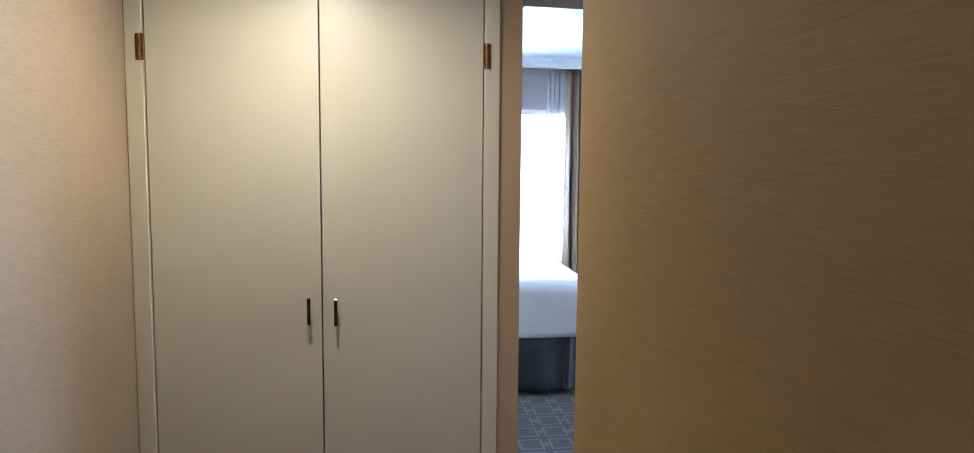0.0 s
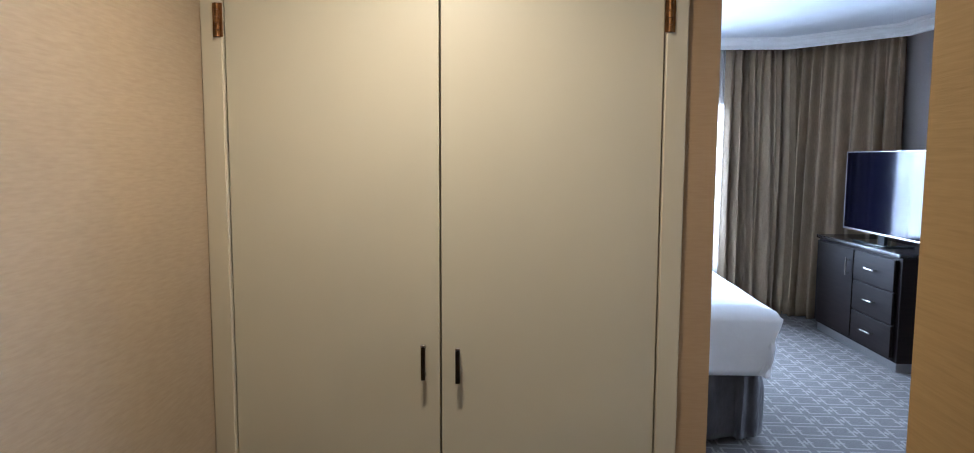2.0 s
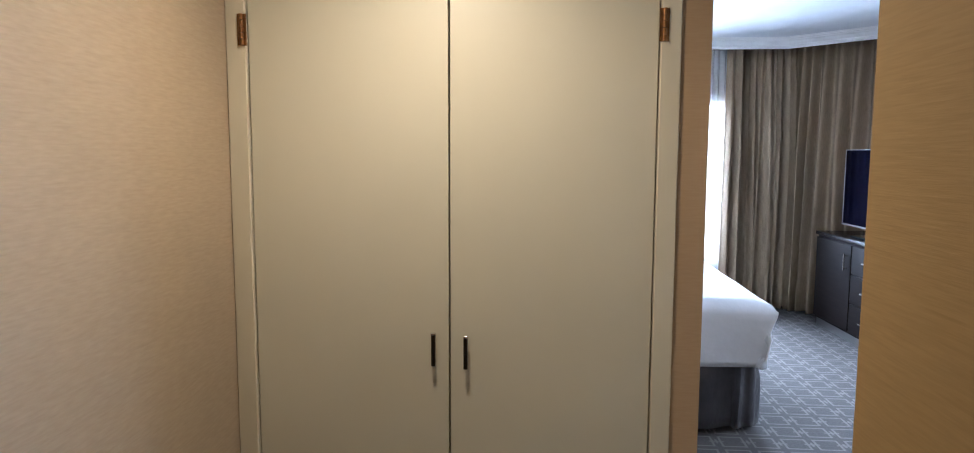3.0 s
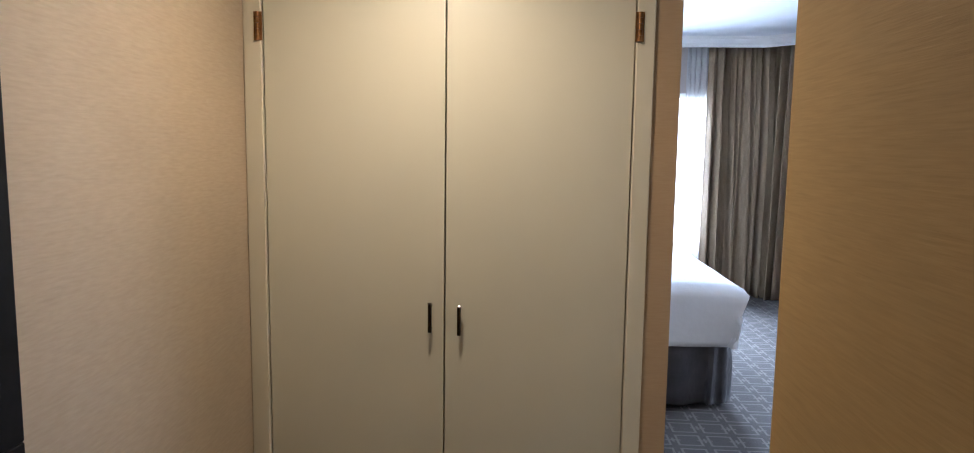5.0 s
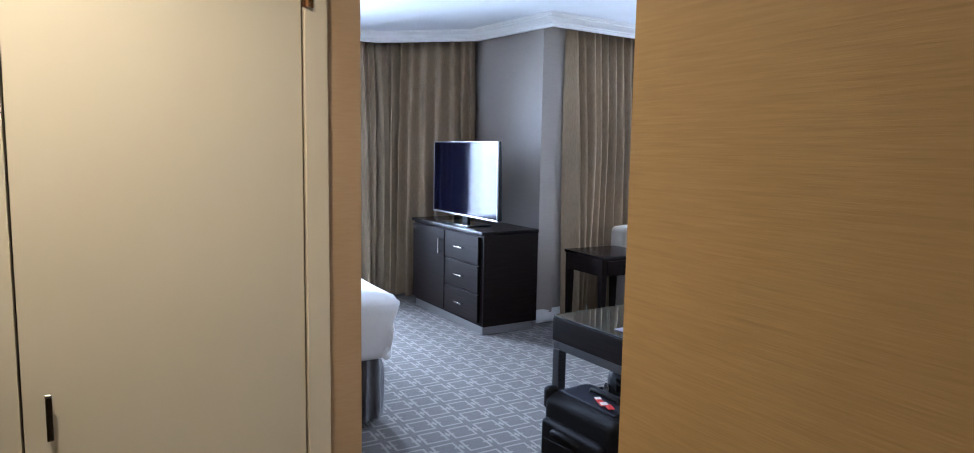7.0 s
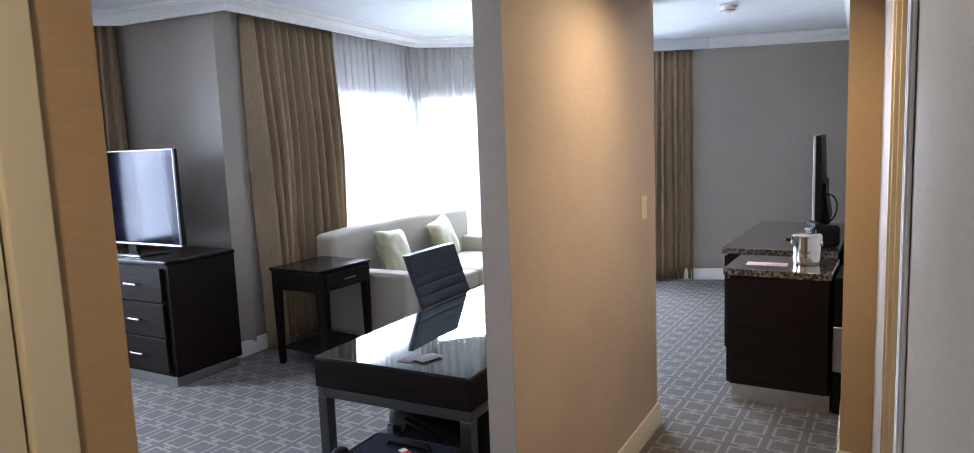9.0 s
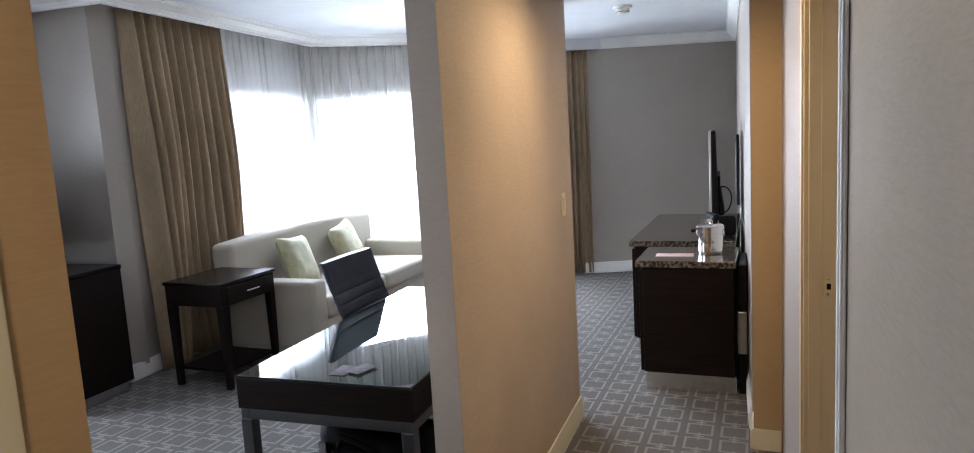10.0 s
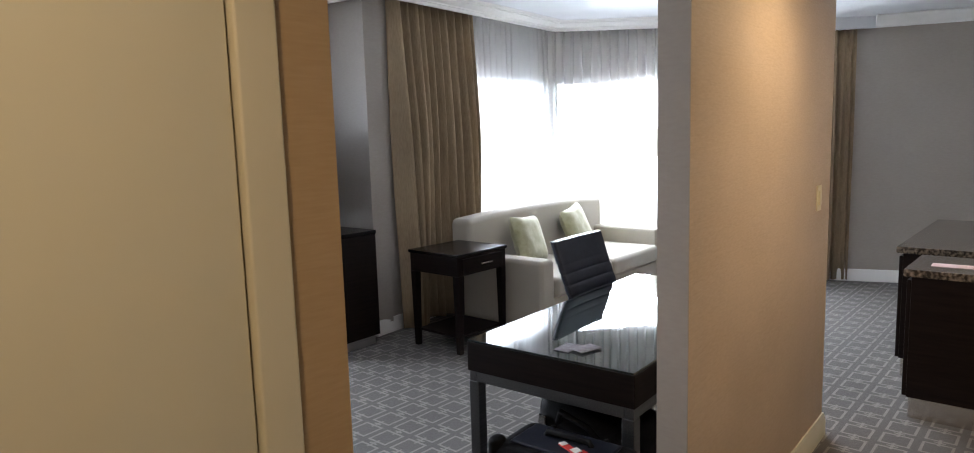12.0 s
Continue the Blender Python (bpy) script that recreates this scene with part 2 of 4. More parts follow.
GLASS = glass_material()
SHEER = sheer_material()
HAZE = glow_material("bright_haze", (0.93, 0.97, 1.0), 3.0)
LAMPGLOW = glow_material("lamp_lens", (1.0, 0.78, 0.5), 6.0)
SHADE = material("lamp_shade_fabric", (0.74, 0.70, 0.58), 0.85, 0, (0.80, 0.76, 0.64), (120, 120, 120), 3)

# ---- mesh helpers ----


def bm_box(sx, sy, sz, at=(0, 0, 0), bevel=0.0, segments=2, bm=None):
    """A box of that size whose base is centred on the place, with rounded edges."""
    own = bmesh.new()
    bmesh.ops.create_cube(own, size=1)
    bmesh.ops.scale(own, vec=(sx, sy, sz), verts=own.verts)
    bmesh.ops.translate(own, vec=(at[0], at[1], at[2] + sz / 2), verts=own.verts)
    if bevel:
        bmesh.ops.bevel(own, geom=own.edges[:], offset=bevel, segments=segments, affect="EDGES", profile=0.5)
    if bm is None:
        return own
    tmp = bpy.data.meshes.new("joined")
    own.to_mesh(tmp)
    own.free()
    bm.from_mesh(tmp)
    bpy.data.meshes.remove(tmp)
    return bm


def bm_cyl(r0, r1, h, at=(0, 0, 0), n=24, bevel=0.0):
    bm = bmesh.new()
    bmesh.ops.create_cone(bm, cap_ends=True, segments=n, radius1=r0, radius2=r1, depth=h)
    bmesh.ops.translate(bm, vec=(at[0], at[1], at[2] + h / 2), verts=bm.verts)
    if bevel:
        rim = [e for e in bm.edges if len(e.link_faces) == 2 and any(len(f.verts) > 4 for f in e.link_faces)]
        bmesh.ops.bevel(bm, geom=rim, offset=bevel, segments=2, affect="EDGES", profile=0.5)
    return bm


def bm_tube(points, r, n=16):
    """A round bar along a line of points."""
    bm = bmesh.new()
    rings = []
    pts = [Vector(p) for p in points]
    for i, p in enumerate(pts):
        d = (pts[min(i + 1, len(pts) - 1)] - pts[max(i - 1, 0)]).normalized()
        q = d.to_track_quat("Z", "Y")
        rings.append([bm.verts.new(p + q @ Vector((r * math.cos(a), r * math.sin(a), 0))) for a in np.linspace(0, 2 * math.pi, n, endpoint=False)])
    for a, b in zip(rings, rings[1:]):
        for k in range(n):
            bm.faces.new((a[k], a[(k + 1) % n], b[(k + 1) % n], b[k]))
    bm.faces.new(rings[0][::-1])
    bm.faces.new(rings[-1])
    return bm


def bm_lathe(profile, n=32):
    """A turned shape from (radius, height) pairs."""
    bm = bmesh.new()
    rings = [[bm.verts.new((r * math.cos(a), r * math.sin(a), z)) for a in np.linspace(0, 2 * math.pi, n, endpoint=False)] for r, z in profile]
    for a, b in zip(rings, rings[1:]):
        for k in range(n):
            bm.faces.new((a[k], a[(k + 1) % n], b[(k + 1) % n], b[k]))
    bm.faces.new(rings[0][::-1])
    bm.faces.new(rings[-1])
    return bm


def mesh_of(name, bm, mat, smooth=True):
    bmesh.ops.recalc_face_normals(bm, faces=bm.faces)
    me = bpy.data.meshes.new(name)
    bm.to_mesh(me)
    bm.free()
    me.materials.append(mat)
    if smooth:
        for p in me.polygons:
            p.use_smooth = True
        me.set_sharp_from_angle(angle=radians(50))
    return me


def part(name, bm, mat, parent, label="", at=None):
    """One mesh object under a thing or under a part."""
    ob = new(name, mesh_of(name, bm, mat))
    ob.parent = parent
    if len(ob.data.polygons) > 6:
        ob.modifiers.new("flat_faces", "WEIGHTED_NORMAL").keep_sharp = True
    if at is not None:
        ob.matrix_basis = at
    return tagged(ob, label)


def thing(name, m, label, category, group=""):
    ob = new(name)
    ob.empty_display_size = 0.1
    ob.matrix_basis = m
    return tagged(ob, label, category, group)


def solid(name, bm, mat, label, category, m=None, group="", kind=""):
    ob = new(name, mesh_of(name, bm, mat))
    if m is not None:
        ob.matrix_basis = m
    return tagged(ob, label, category, group, kind)


def structure(name, bm, mat, label, category):
    return solid(name, bm, mat, label, category, kind="structure")


def bm_wall(p, q, z0, z1, thick, holes=()):
    """A wall whose seen face runs from p to q; its body lies to the left of that line. holes: (from, to, sill, head) along it."""
    p, q = Vector((*p, 0)), Vector((*q, 0))
    length = (q - p).length
    d = (q - p) / length
    side = Vector((-d.y, d.x, 0))
    bm = bmesh.new()
    spans, last = [], 0.0
    for a, b, s, h in holes:
        spans += [(last, a, z0, z1), (a, b, z0, s), (a, b, h, z1)]
        last = b
    spans.append((last, length, z0, z1))
    for a, b, s, h in spans:
        if b - a < 1e-4 or h - s < 1e-4:
            continue
        v = [bm.verts.new(p + d * u + side * w + Vector((0, 0, z))) for z in (s, h) for u, w in ((a, 0), (b, 0), (b, thick), (a, thick))]
        for f in ((0, 1, 2, 3), (4, 5, 6, 7), (0, 1, 5, 4), (1, 2, 6, 5), (2, 3, 7, 6), (3, 0, 4, 7)):
            bm.faces.new([v[k] for k in f])
    return bm


def bm_prism(points, z0, z1):
    bm = bmesh.new()
    lo = [bm.verts.new((x, y, z0)) for x, y in points]
    hi = [bm.verts.new((x, y, z1)) for x, y in points]
    n = len(points)
    bm.faces.new(lo[::-1])
    bm.faces.new(hi)
    for k in range(n):
        bm.faces.new((lo[k], lo[(k + 1) % n], hi[(k + 1) % n], hi[k]))
    return bm


def bm_moulding(path, profile):
    """A profile of (out, z) pairs swept along a plan line, out being to the right of the walk, with mitred corners."""
    bm = bmesh.new()
    pts = [Vector((*p, 0)) for p in path]
    rows = []
    for i, p in enumerate(pts):
        ds = []
        if i > 0:
            ds.append((p - pts[i - 1]).normalized())
        if i < len(pts) - 1:
            ds.append((pts[i + 1] - p).normalized())
        ns = [Vector((d.y, -d.x, 0)) for d in ds]
        m = sum(ns, Vector()).normalized()
        m /= max(0.3, m.dot(ns[0]))
        rows.append([bm.verts.new(p + m * o + Vector((0, 0, z))) for o, z in profile])
    k = len(profile)
    for a, b in zip(rows, rows[1:]):
        for j in range(k):
            bm.faces.new((a[j], a[(j + 1) % k], b[(j + 1) % k], b[j]))
    bm.faces.new(rows[0][::-1])
    bm.faces.new(rows[-1])
    return bm


def base_profile(h=0.115):
    return [(0, 0), (0.016, 0), (0.016, h * 0.68), (0.011, h * 0.76), (0.013, h * 0.84), (0.006, h), (0, h)]


def bm_cloth(path, z0, z1, pleats, depth, seed, step=0.012, rows=14, flare=1.0, jitter=0.35, ridge=0.6, wide=1.0, broad=0.0, sweep=0.0):
    """Hanging cloth along a plan line, gathered at the top, with uneven folds, wider over its first broad share."""
    rnd = random.Random(seed)
    pts = [Vector((*p, 0)) for p in path]
    lens = [0.0]
    for a, b in zip(pts, pts[1:]):
        lens.append(lens[-1] + (b - a).length)
    total = lens[-1]
    n = int(total / step)
    folds = [0.0]
    while folds[-1] < total + 0.2:
        k = wide if folds[-1] < broad * total else 1.0
        folds.append(folds[-1] + total / pleats * k * (1 + rnd.uniform(-jitter, jitter)))
    size = [rnd.uniform(0.6 - 4 * sweep, 1.25 + 2 * sweep) for _ in folds]
    lean = [rnd.uniform(-0.02 - sweep, 0.02 + sweep) for _ in folds]
    fade = [rnd.uniform(0.65, 1.15) if sweep else 1.0 for _ in folds]
    bm = bmesh.new()
    grid = []
    for r in range(rows + 1):
        v = r / rows
        z = z1 + (z0 - z1) * v
        line, k = [], 0
        for i in range(n + 1):
            s = total * i / n
            j = max(w for w in range(len(lens) - 1) if lens[w] <= s + 1e-9)
            a, b = pts[j], pts[j + 1]
            d = (b - a).normalized()
            base = a + d * (s - lens[j])
            while folds[k + 1] < s:
                k += 1
            u = (s - folds[k]) / (folds[k + 1] - folds[k])
            amp = depth * size[k] * (0.55 + 0.45 * min(1, v * 2.5) * flare) * (1 + (fade[k] - 1) * v)
            off = amp * (0.5 - 0.5 * math.cos(2 * math.pi * u)) ** ridge
            wob = (0.006 + 0.5 * sweep) * math.sin(9 * s + 4 * v + seed) * v
            base = base + d * (lean[k] * v * math.sin(math.pi * u)) + Vector((d.y, -d.x, 0)) * (off + wob)
            line.append(bm.verts.new(base + Vector((0, 0, z))))
        grid.append(line)
    for a, b in zip(grid, grid[1:]):
        for i in range(n):
            bm.faces.new((a[i], a[i + 1], b[i + 1], b[i]))
    return bm


def cloth(name, bm, mat, label, category, thick=0.003):
    ob = new(name, mesh_of(name, bm, mat))
    for p in ob.data.polygons:
        p.use_smooth = True
    if thick:
        mod = ob.modifiers.new("thickness", "SOLIDIFY")
        mod.thickness = thick
    return tagged(ob, label, category)


def bm_cushion(w, h, t, seed=1, sag=0.0):
    """A stuffed square: pinched corners, full middle."""
    bm = bmesh.new()
    n = 14
    sides = []
    for s in (1, -1):
        g = []
        for i in range(n + 1):
            row = []
            for j in range(n + 1):
                u, v = 2 * i / n - 1, 2 * j / n - 1
                full = max(0, (1 - u ** 4) * (1 - v ** 4)) ** 0.45
                pin = 1 - 0.07 * (1 - abs(u * v)) * max(abs(u), abs(v)) ** 3
                wr = 0.012 * noise.noise(Vector((u * 2.3, v * 2.3, seed + s)))
                row.append(bm.verts.new((u * w / 2 * pin, s * (t / 2 * full + wr * full), v * h / 2 * pin - sag * (1 - v) * full * 0.1)))
            g.append(row)
        sides.append(g)
        for i in range(n):
            for j in range(n):
                bm.faces.new((g[i][j], g[i + 1][j], g[i + 1][j + 1], g[i][j + 1]))
    bmesh.ops.remove_doubles(bm, verts=bm.verts, dist=0.0005)
    return bm

# ---- structure ----
H_HALL, H_ROOM = 2.23, 2.64
SEAM = -0.213
structure("floor", bm_prism([(-2.4, -1.2), (9.2, -1.2), (9.2, 8.2), (-2.4, 8.2)], -0.08, 0.0), CARPET,
          "grey carpet woven with pale interlocking rectangles", "floor")
# hall
structure("wall_hall_west", bm_wall((-0.855, -0.9), (-0.855, 2.405), 0, H_HALL, 0.12), PAPER_WEST, "beige textured wallcovering on the hall wall", "wall")
structure("wall_hall_south", bm_wall((0.58, -0.9), (-0.97, -0.9), 0, H_HALL, 0.12), PAPER_HALL, "plain beige wall closing the hall", "wall")
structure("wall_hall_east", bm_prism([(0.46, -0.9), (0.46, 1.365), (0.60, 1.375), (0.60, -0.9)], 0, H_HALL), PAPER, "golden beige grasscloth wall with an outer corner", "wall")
structure("wall_closet", bm_prism([(0.424, 2.405), (0.506, 2.405), (0.506, 3.06), (0.424, 3.06)], 0, H_ROOM), PAPER_END, "golden beige grasscloth wall end beside the closet", "wall")
structure("wall_closet_back", bm_wall((0.419, 3.0), (-2.3, 3.0), 0, H_ROOM, 0.06), PAPER_GREY, "grey wall behind the closet", "wall")
structure("wall_closet_head", bm_wall((-0.97, 2.405), (0.419, 2.405), 2.19, H_ROOM, 0.12), PAPER, "beige wall above the closet doors", "wall")
structure("ceiling_hall", bm_prism([(-0.97, -1.0), (3.56, -1.0), (3.56, 2.69), (0.42, 2.69), (0.42, 2.40), (-0.97, 2.40)], H_HALL, H_ROOM + 0.1), CEILING, "low white painted hall ceiling", "ceiling")
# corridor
structure("wall_corridor_south", bm_wall((2.62, 1.493), (0.60, 1.372), 0, H_HALL, 0.11, [(0.03, 0.84, 0.0, 2.06)]), PAPER_CORRIDOR_SHADED, "grey beige corridor wall with a doorway, shade put into its colour", "wall")
structure("wall_corridor_end", bm_prism([(2.62, 1.493), (3.29, 1.545), (3.29, 1.2), (2.62, 1.2)], 0, H_HALL), PAPER_GREY, "short grey wall beyond the doorway", "wall")
structure("pilaster", bm_prism([(3.292, 1.42), (3.292, 1.672), (3.50, 1.672), (3.50, 1.42)], 0, H_ROOM), PAPER_END, "golden beige wall pilaster at the corridor's end", "wall")
structure("partition", bm_prism([(1.804, 2.510), (3.46, 2.567), (3.46, 2.687), (1.804, 2.606)], 0, H_ROOM), PAPER_HALL, "beige partition wall lit by a downlight", "wall")
structure("partition_end", bm_prism([(1.7995, 2.508), (1.804, 2.508), (1.804, 2.608), (1.7995, 2.608)], 0, H_ROOM), PAPER_GREY, "grey wallcovering on the partition's end", "wall")
structure("baseboard_partition", bm_moulding([(1.7995, 2.608), (1.7995, 2.508), (3.46, 2.567), (3.46, 2.687)], base_profile()), TRIM, "cream moulded baseboard", "baseboard")
structure("baseboard_pilaster", bm_moulding([(3.50, 1.672), (3.292, 1.672), (3.292, 1.55)], base_profile(0.10)), TRIM, "cream moulded baseboard round the pilaster", "baseboard")
structure("header_bedroom", bm_wall((1.802, 2.606), (0.508, 2.51), 2.075, H_HALL - 0.002, 0.098), PAPER_GREY, "wall above the bedroom opening", "wall")
# bathroom behind the doorway
structure("wall_bath_west", bm_wall((0.72, 0.2), (0.72, 1.3), 0, H_HALL, 0.1), BATHWALL, "plain plaster wall of the dim side room", "wall")
structure("wall_bath_back", bm_wall((3.3, 0.2), (0.7, 0.2), 0, H_HALL, 0.1), BATHWALL, "plain plaster wall of the dim side room", "wall")
structure("wall_bath_east", bm_wall((3.3, 1.2), (3.3, 0.2), 0, H_HALL, -0.1), BATHWALL, "plain plaster wall of the dim side room", "wall")
# rooms
structure("wall_far_south", bm_wall((7.95, 1.885), (3.50, 1.68), 0, H_ROOM, 0.12), PAPER_GREY, "grey wallcovering on the living room wall", "wall")
structure("wall_far_east", bm_wall((7.08, 3.98), (7.92, 1.75), 0, H_ROOM, 0.14), PAPER_GREY, "grey wallcovering on the slanted end wall", "wall")
structure("wall_facet", bm_wall((5.78, 5.98), (7.22, 4.02), 0, H_ROOM, 0.16, [(0.12, 2.28, 0.42, 2.10)]), PAPER_GREY, "slanted wall with a wide window", "wall")
structure("wall_bay", bm_wall((3.41, 5.755), (5.78, 5.98), 0, H_ROOM, 0.16, [(0.42, 2.28, 0.42, 2.10)]), PAPER_GREY, "wall with a wide window", "wall")
structure("wall_tv", bm_prism([(3.27, 5.745), (3.27, 7.02), (3.43, 7.02), (3.43, 5.745)], 0, H_ROOM), PAPER_GREY, "grey wallcovering behind the television", "wall")
structure("wall_diagonal", bm_wall((2.55, 7.66), (3.27, 7.0), 0, H_ROOM, 0.12), PAPER_GREY, "short slanted wall behind the curtain", "wall")
structure("wall_bedroom_north", bm_wall((-2.3, 7.66), (2.55, 7.66), 0, H_ROOM, 0.16, [(2.5, 4.45, 0.42, 2.14)]), PAPER_GREY, "bedroom wall with a wide window", "wall")
structure("wall_bedroom_west", bm_wall((-2.3, 2.9), (-2.3, 7.8), 0, H_ROOM, 0.12), PAPER_GREY, "grey bedroom wall behind the bed", "wall")
structure("ceiling_room", bm_prism([(-2.4, 2.69), (3.56, 2.69), (3.56, 1.3), (8.4, 1.3), (8.4, 7.9), (-2.4, 7.9)], H_ROOM, H_ROOM + 0.1), CEILING, "white painted ceiling of the suite", "ceiling")
structure("ceiling_living", bm_prism([(3.562, 2.69), (3.562, 1.3), (8.3, 1.3), (8.3, 3.9), (7.0, 3.84)], 2.545, H_ROOM - 0.003), CEILING, "lower white painted ceiling of the living room end", "ceiling")
# cornice that hides the curtain tracks
LIP = [(-2.3, 7.24), (2.34, 7.24), (3.08, 6.57), (3.22, 5.54), (5.71, 5.74), (7.02, 4.1)]
crown = [(0, 2.55), (0.012, 2.55), (0.012, 2.570), (0.020, 2.573), (0.023, 2.584), (0.034, 2.588), (0.046, 2.600), (0.070, 2.611), (0.080, 2.614), (0.082, 2.623), (0.102, 2.626), (0.106, 2.633), (0.128, 2.635), (0.130, 2.639), (0, 2.639)]
structure("cornice", bm_moulding(LIP, [(-0.02, 2.55)] + crown[1:-1] + [(-0.02, 2.639)]), WHITE, "white moulded cornice hiding the curtain tracks", "cornice")
crown_low = [(0, 2.435), (0.012, 2.435), (0.014, 2.448), (0.028, 2.456), (0.045, 2.478), (0.075, 2.505), (0.082, 2.525), (0.095, 2.530), (0.095, 2.5445), (0, 2.5445)]
structure("crown_far", bm_moulding([(7.362, 3.23), (7.871, 1.880), (3.50, 1.679)], crown_low), WHITE, "white crown moulding round the living room end", "cornice")
structure("soffit_far", bm_prism([(6.98, 3.72), (7.44, 3.10), (7.60, 3.16), (7.3, 4.1), (6.9, 4.1)], 2.435, 2.5445), CEILING, "plain white soffit over the far curtain", "soffit")
structure("baseboard_far", bm_moulding([(7.08, 3.98), (7.92, 1.75)], base_profile(0.12)), WHITE, "white moulded baseboard", "baseboard")
structure("baseboard_south", bm_moulding([(7.95, 1.885), (3.515, 1.681)], base_profile(0.12)), WHITE, "white moulded baseboard", "baseboard")
structure("baseboard_tv", bm_moulding([(3.27, 7.0), (3.27, 5.745), (4.4, 5.85)], base_profile(0.12)), WHITE, "white moulded baseboard", "baseboard")
structure("backdrop", bm_prism([(-30, 60), (90, 60), (90, 60.5), (-30, 60.5)], -30, 45), HAZE, "bright hazy white sky outside the windows", "backdrop")
structure("backdrop_east", bm_prism([(80, -40), (80.5, -40), (80.5, 60), (80, 60)], -30, 45), HAZE, "bright hazy white sky outside the windows", "backdrop")


def window(name, p, q, holes, thick=0.16):
    """Aluminium window in a wall's opening: frame, mullions, panes and sill."""
    a, b, s, h = holes
    ang = math.degrees(math.atan2(q[1] - p[1], q[0] - p[0]))
    ob = thing(name, pose(p[0], p[1], 0, 0, 0, ang) @ pose(a, thick * 0.6, s), "wide window with pale aluminium frame and white daylight", "window")
    tagged(ob, kind="structure")
    w, hh = b - a, h - s
    bm = bmesh.new()
    for at, sz in (((w / 2, 0, 0), (w, 0.06, 0.05)), ((w / 2, 0, hh - 0.05), (w, 0.06, 0.05)), ((0.025, 0, 0.05), (0.05, 0.06, hh - 0.1)),
                   ((w - 0.025, 0, 0.05), (0.05, 0.06, hh - 0.1)), ((w / 2, 0, 0.05), (0.045, 0.05, hh - 0.1))):
        bm_box(*sz, at, 0.004, 1, bm)
    part("window_frame", bm, WHITE, ob)
    for k in (0, 1):
        o = part("pane", bm_box(w / 2 - 0.06, 0.006, hh - 0.1, (w * (0.25 + 0.5 * k), 0, 0.05)), GLASS, ob)
        o.visible_shadow = False
    part("window_sill", bm_box(w - 0.004, 0.13, 0.022, (w / 2, -0.03, -0.0215), 0.004), WHITE, ob)


window("window_1", (-2.3, 7.66), (2.55, 7.66), (2.5, 4.45, 0.42, 2.14))
window("window_2", (3.41, 5.755), (5.78, 5.98), (0.42, 2.28, 0.42, 2.10))
window("window_3", (5.78, 5.98), (7.22, 4.02), (0.12, 2.28, 0.42, 2.10))

# ---- hall things ----


def closet():
    """Closet with two flush painted doors in a frame."""
    ob = thing("closet", pose(SEAM, 2.405, 0), "built-in closet with two flush cream painted doors", "closet")
    L, R, top = -0.796 - SEAM, 0.368 - SEAM, 2.13
    bm = bm_box(0.0585, 0.12, top + 0.06, (L - 0.02925, 0.0485, 0), 0.004)
    part("jamb", bm, TRIM, ob)
    part("jamb", bm_box(0.0555, 0.12, top + 0.06, (R + 0.02775, 0.0485, 0), 0.004), TRIM, ob)
    part("head", bm_box(R - L - 0.002, 0.12, 0.06, ((L + R) / 2, 0.0485, top), 0.004), TRIM, ob)
    bm = bmesh.new()
    bm_box(0.012, 0.56, top, (L + 0.006 - 0.02, 0.37, 0.0), bm=bm)
    bm_box(0.012, 0.56, top, (R - 0.006 + 0.02, 0.37, 0.0), bm=bm)
    bm_box(R - L, 0.012, top, ((L + R) / 2, 0.57, 0.0), bm=bm)
    part("inner_lining", bm, BLACKPLASTIC, ob)
    for x0, x1, hx, s in ((L + 0.0035, -0.0024, -0.044, 1), (0.0024, R - 0.0035, 0.050, -1)):
        leaf = part("door", bm_box(x1 - x0, 0.035, top - 0.014, ((x0 + x1) / 2, 0.0175, 0.010), 0.0022), DOOR_PAINT, ob, "flush cream painted closet door")
        pull = bm_box(0.012, 0.009, 0.092, (0, -0.030, -0.046), 0.0016)
        for z in (-0.038, 0.038):
            bm_box(0.008, 0.028, 0.008, (0, -0.013, z - 0.004), 0.001, 1, pull)
        grip = part("handle", pull, NICKEL_DARKENED, leaf, "nickel bar handle, darkened for its reflection of the hall", pose(hx, 0, 0.974 + (0.003 if s > 0 else -0.004)))
        # added chrome block paints the downlight's glint on the handle's top
        part("handle_glint", bm_box(0.0140, 0.0130, 0.009, (hx, -0.0302, 1.0185 + (0.003 if s > 0 else -0.004)), 0.0025, 2), CHROME, leaf, "bright added cap standing for the downlight's glint on the handle")
        hinge_x = x0 - 0.0125 if s > 0 else x1 + 0.0115
        for z in (0.16, 1.848):
            bm = bmesh.new()
            bm_box(0.026, 0.003, 0.088, (0, -0.0125, 0), bm=bm)
            for k in range(5):
                c = bm_cyl(0.0065, 0.0065, 0.0168, (0, -0.0175, k * 0.0176), 12, 0.0008)
                tmp = bpy.data.meshes.new("knuckle")
                c.to_mesh(tmp)
                c.free()
                bm.from_mesh(tmp)
                bpy.data.meshes.remove(tmp)
            part("hinge", bm, BRONZE, ob, "worn brass butt hinge", pose(hinge_x, 0, z))


closet()


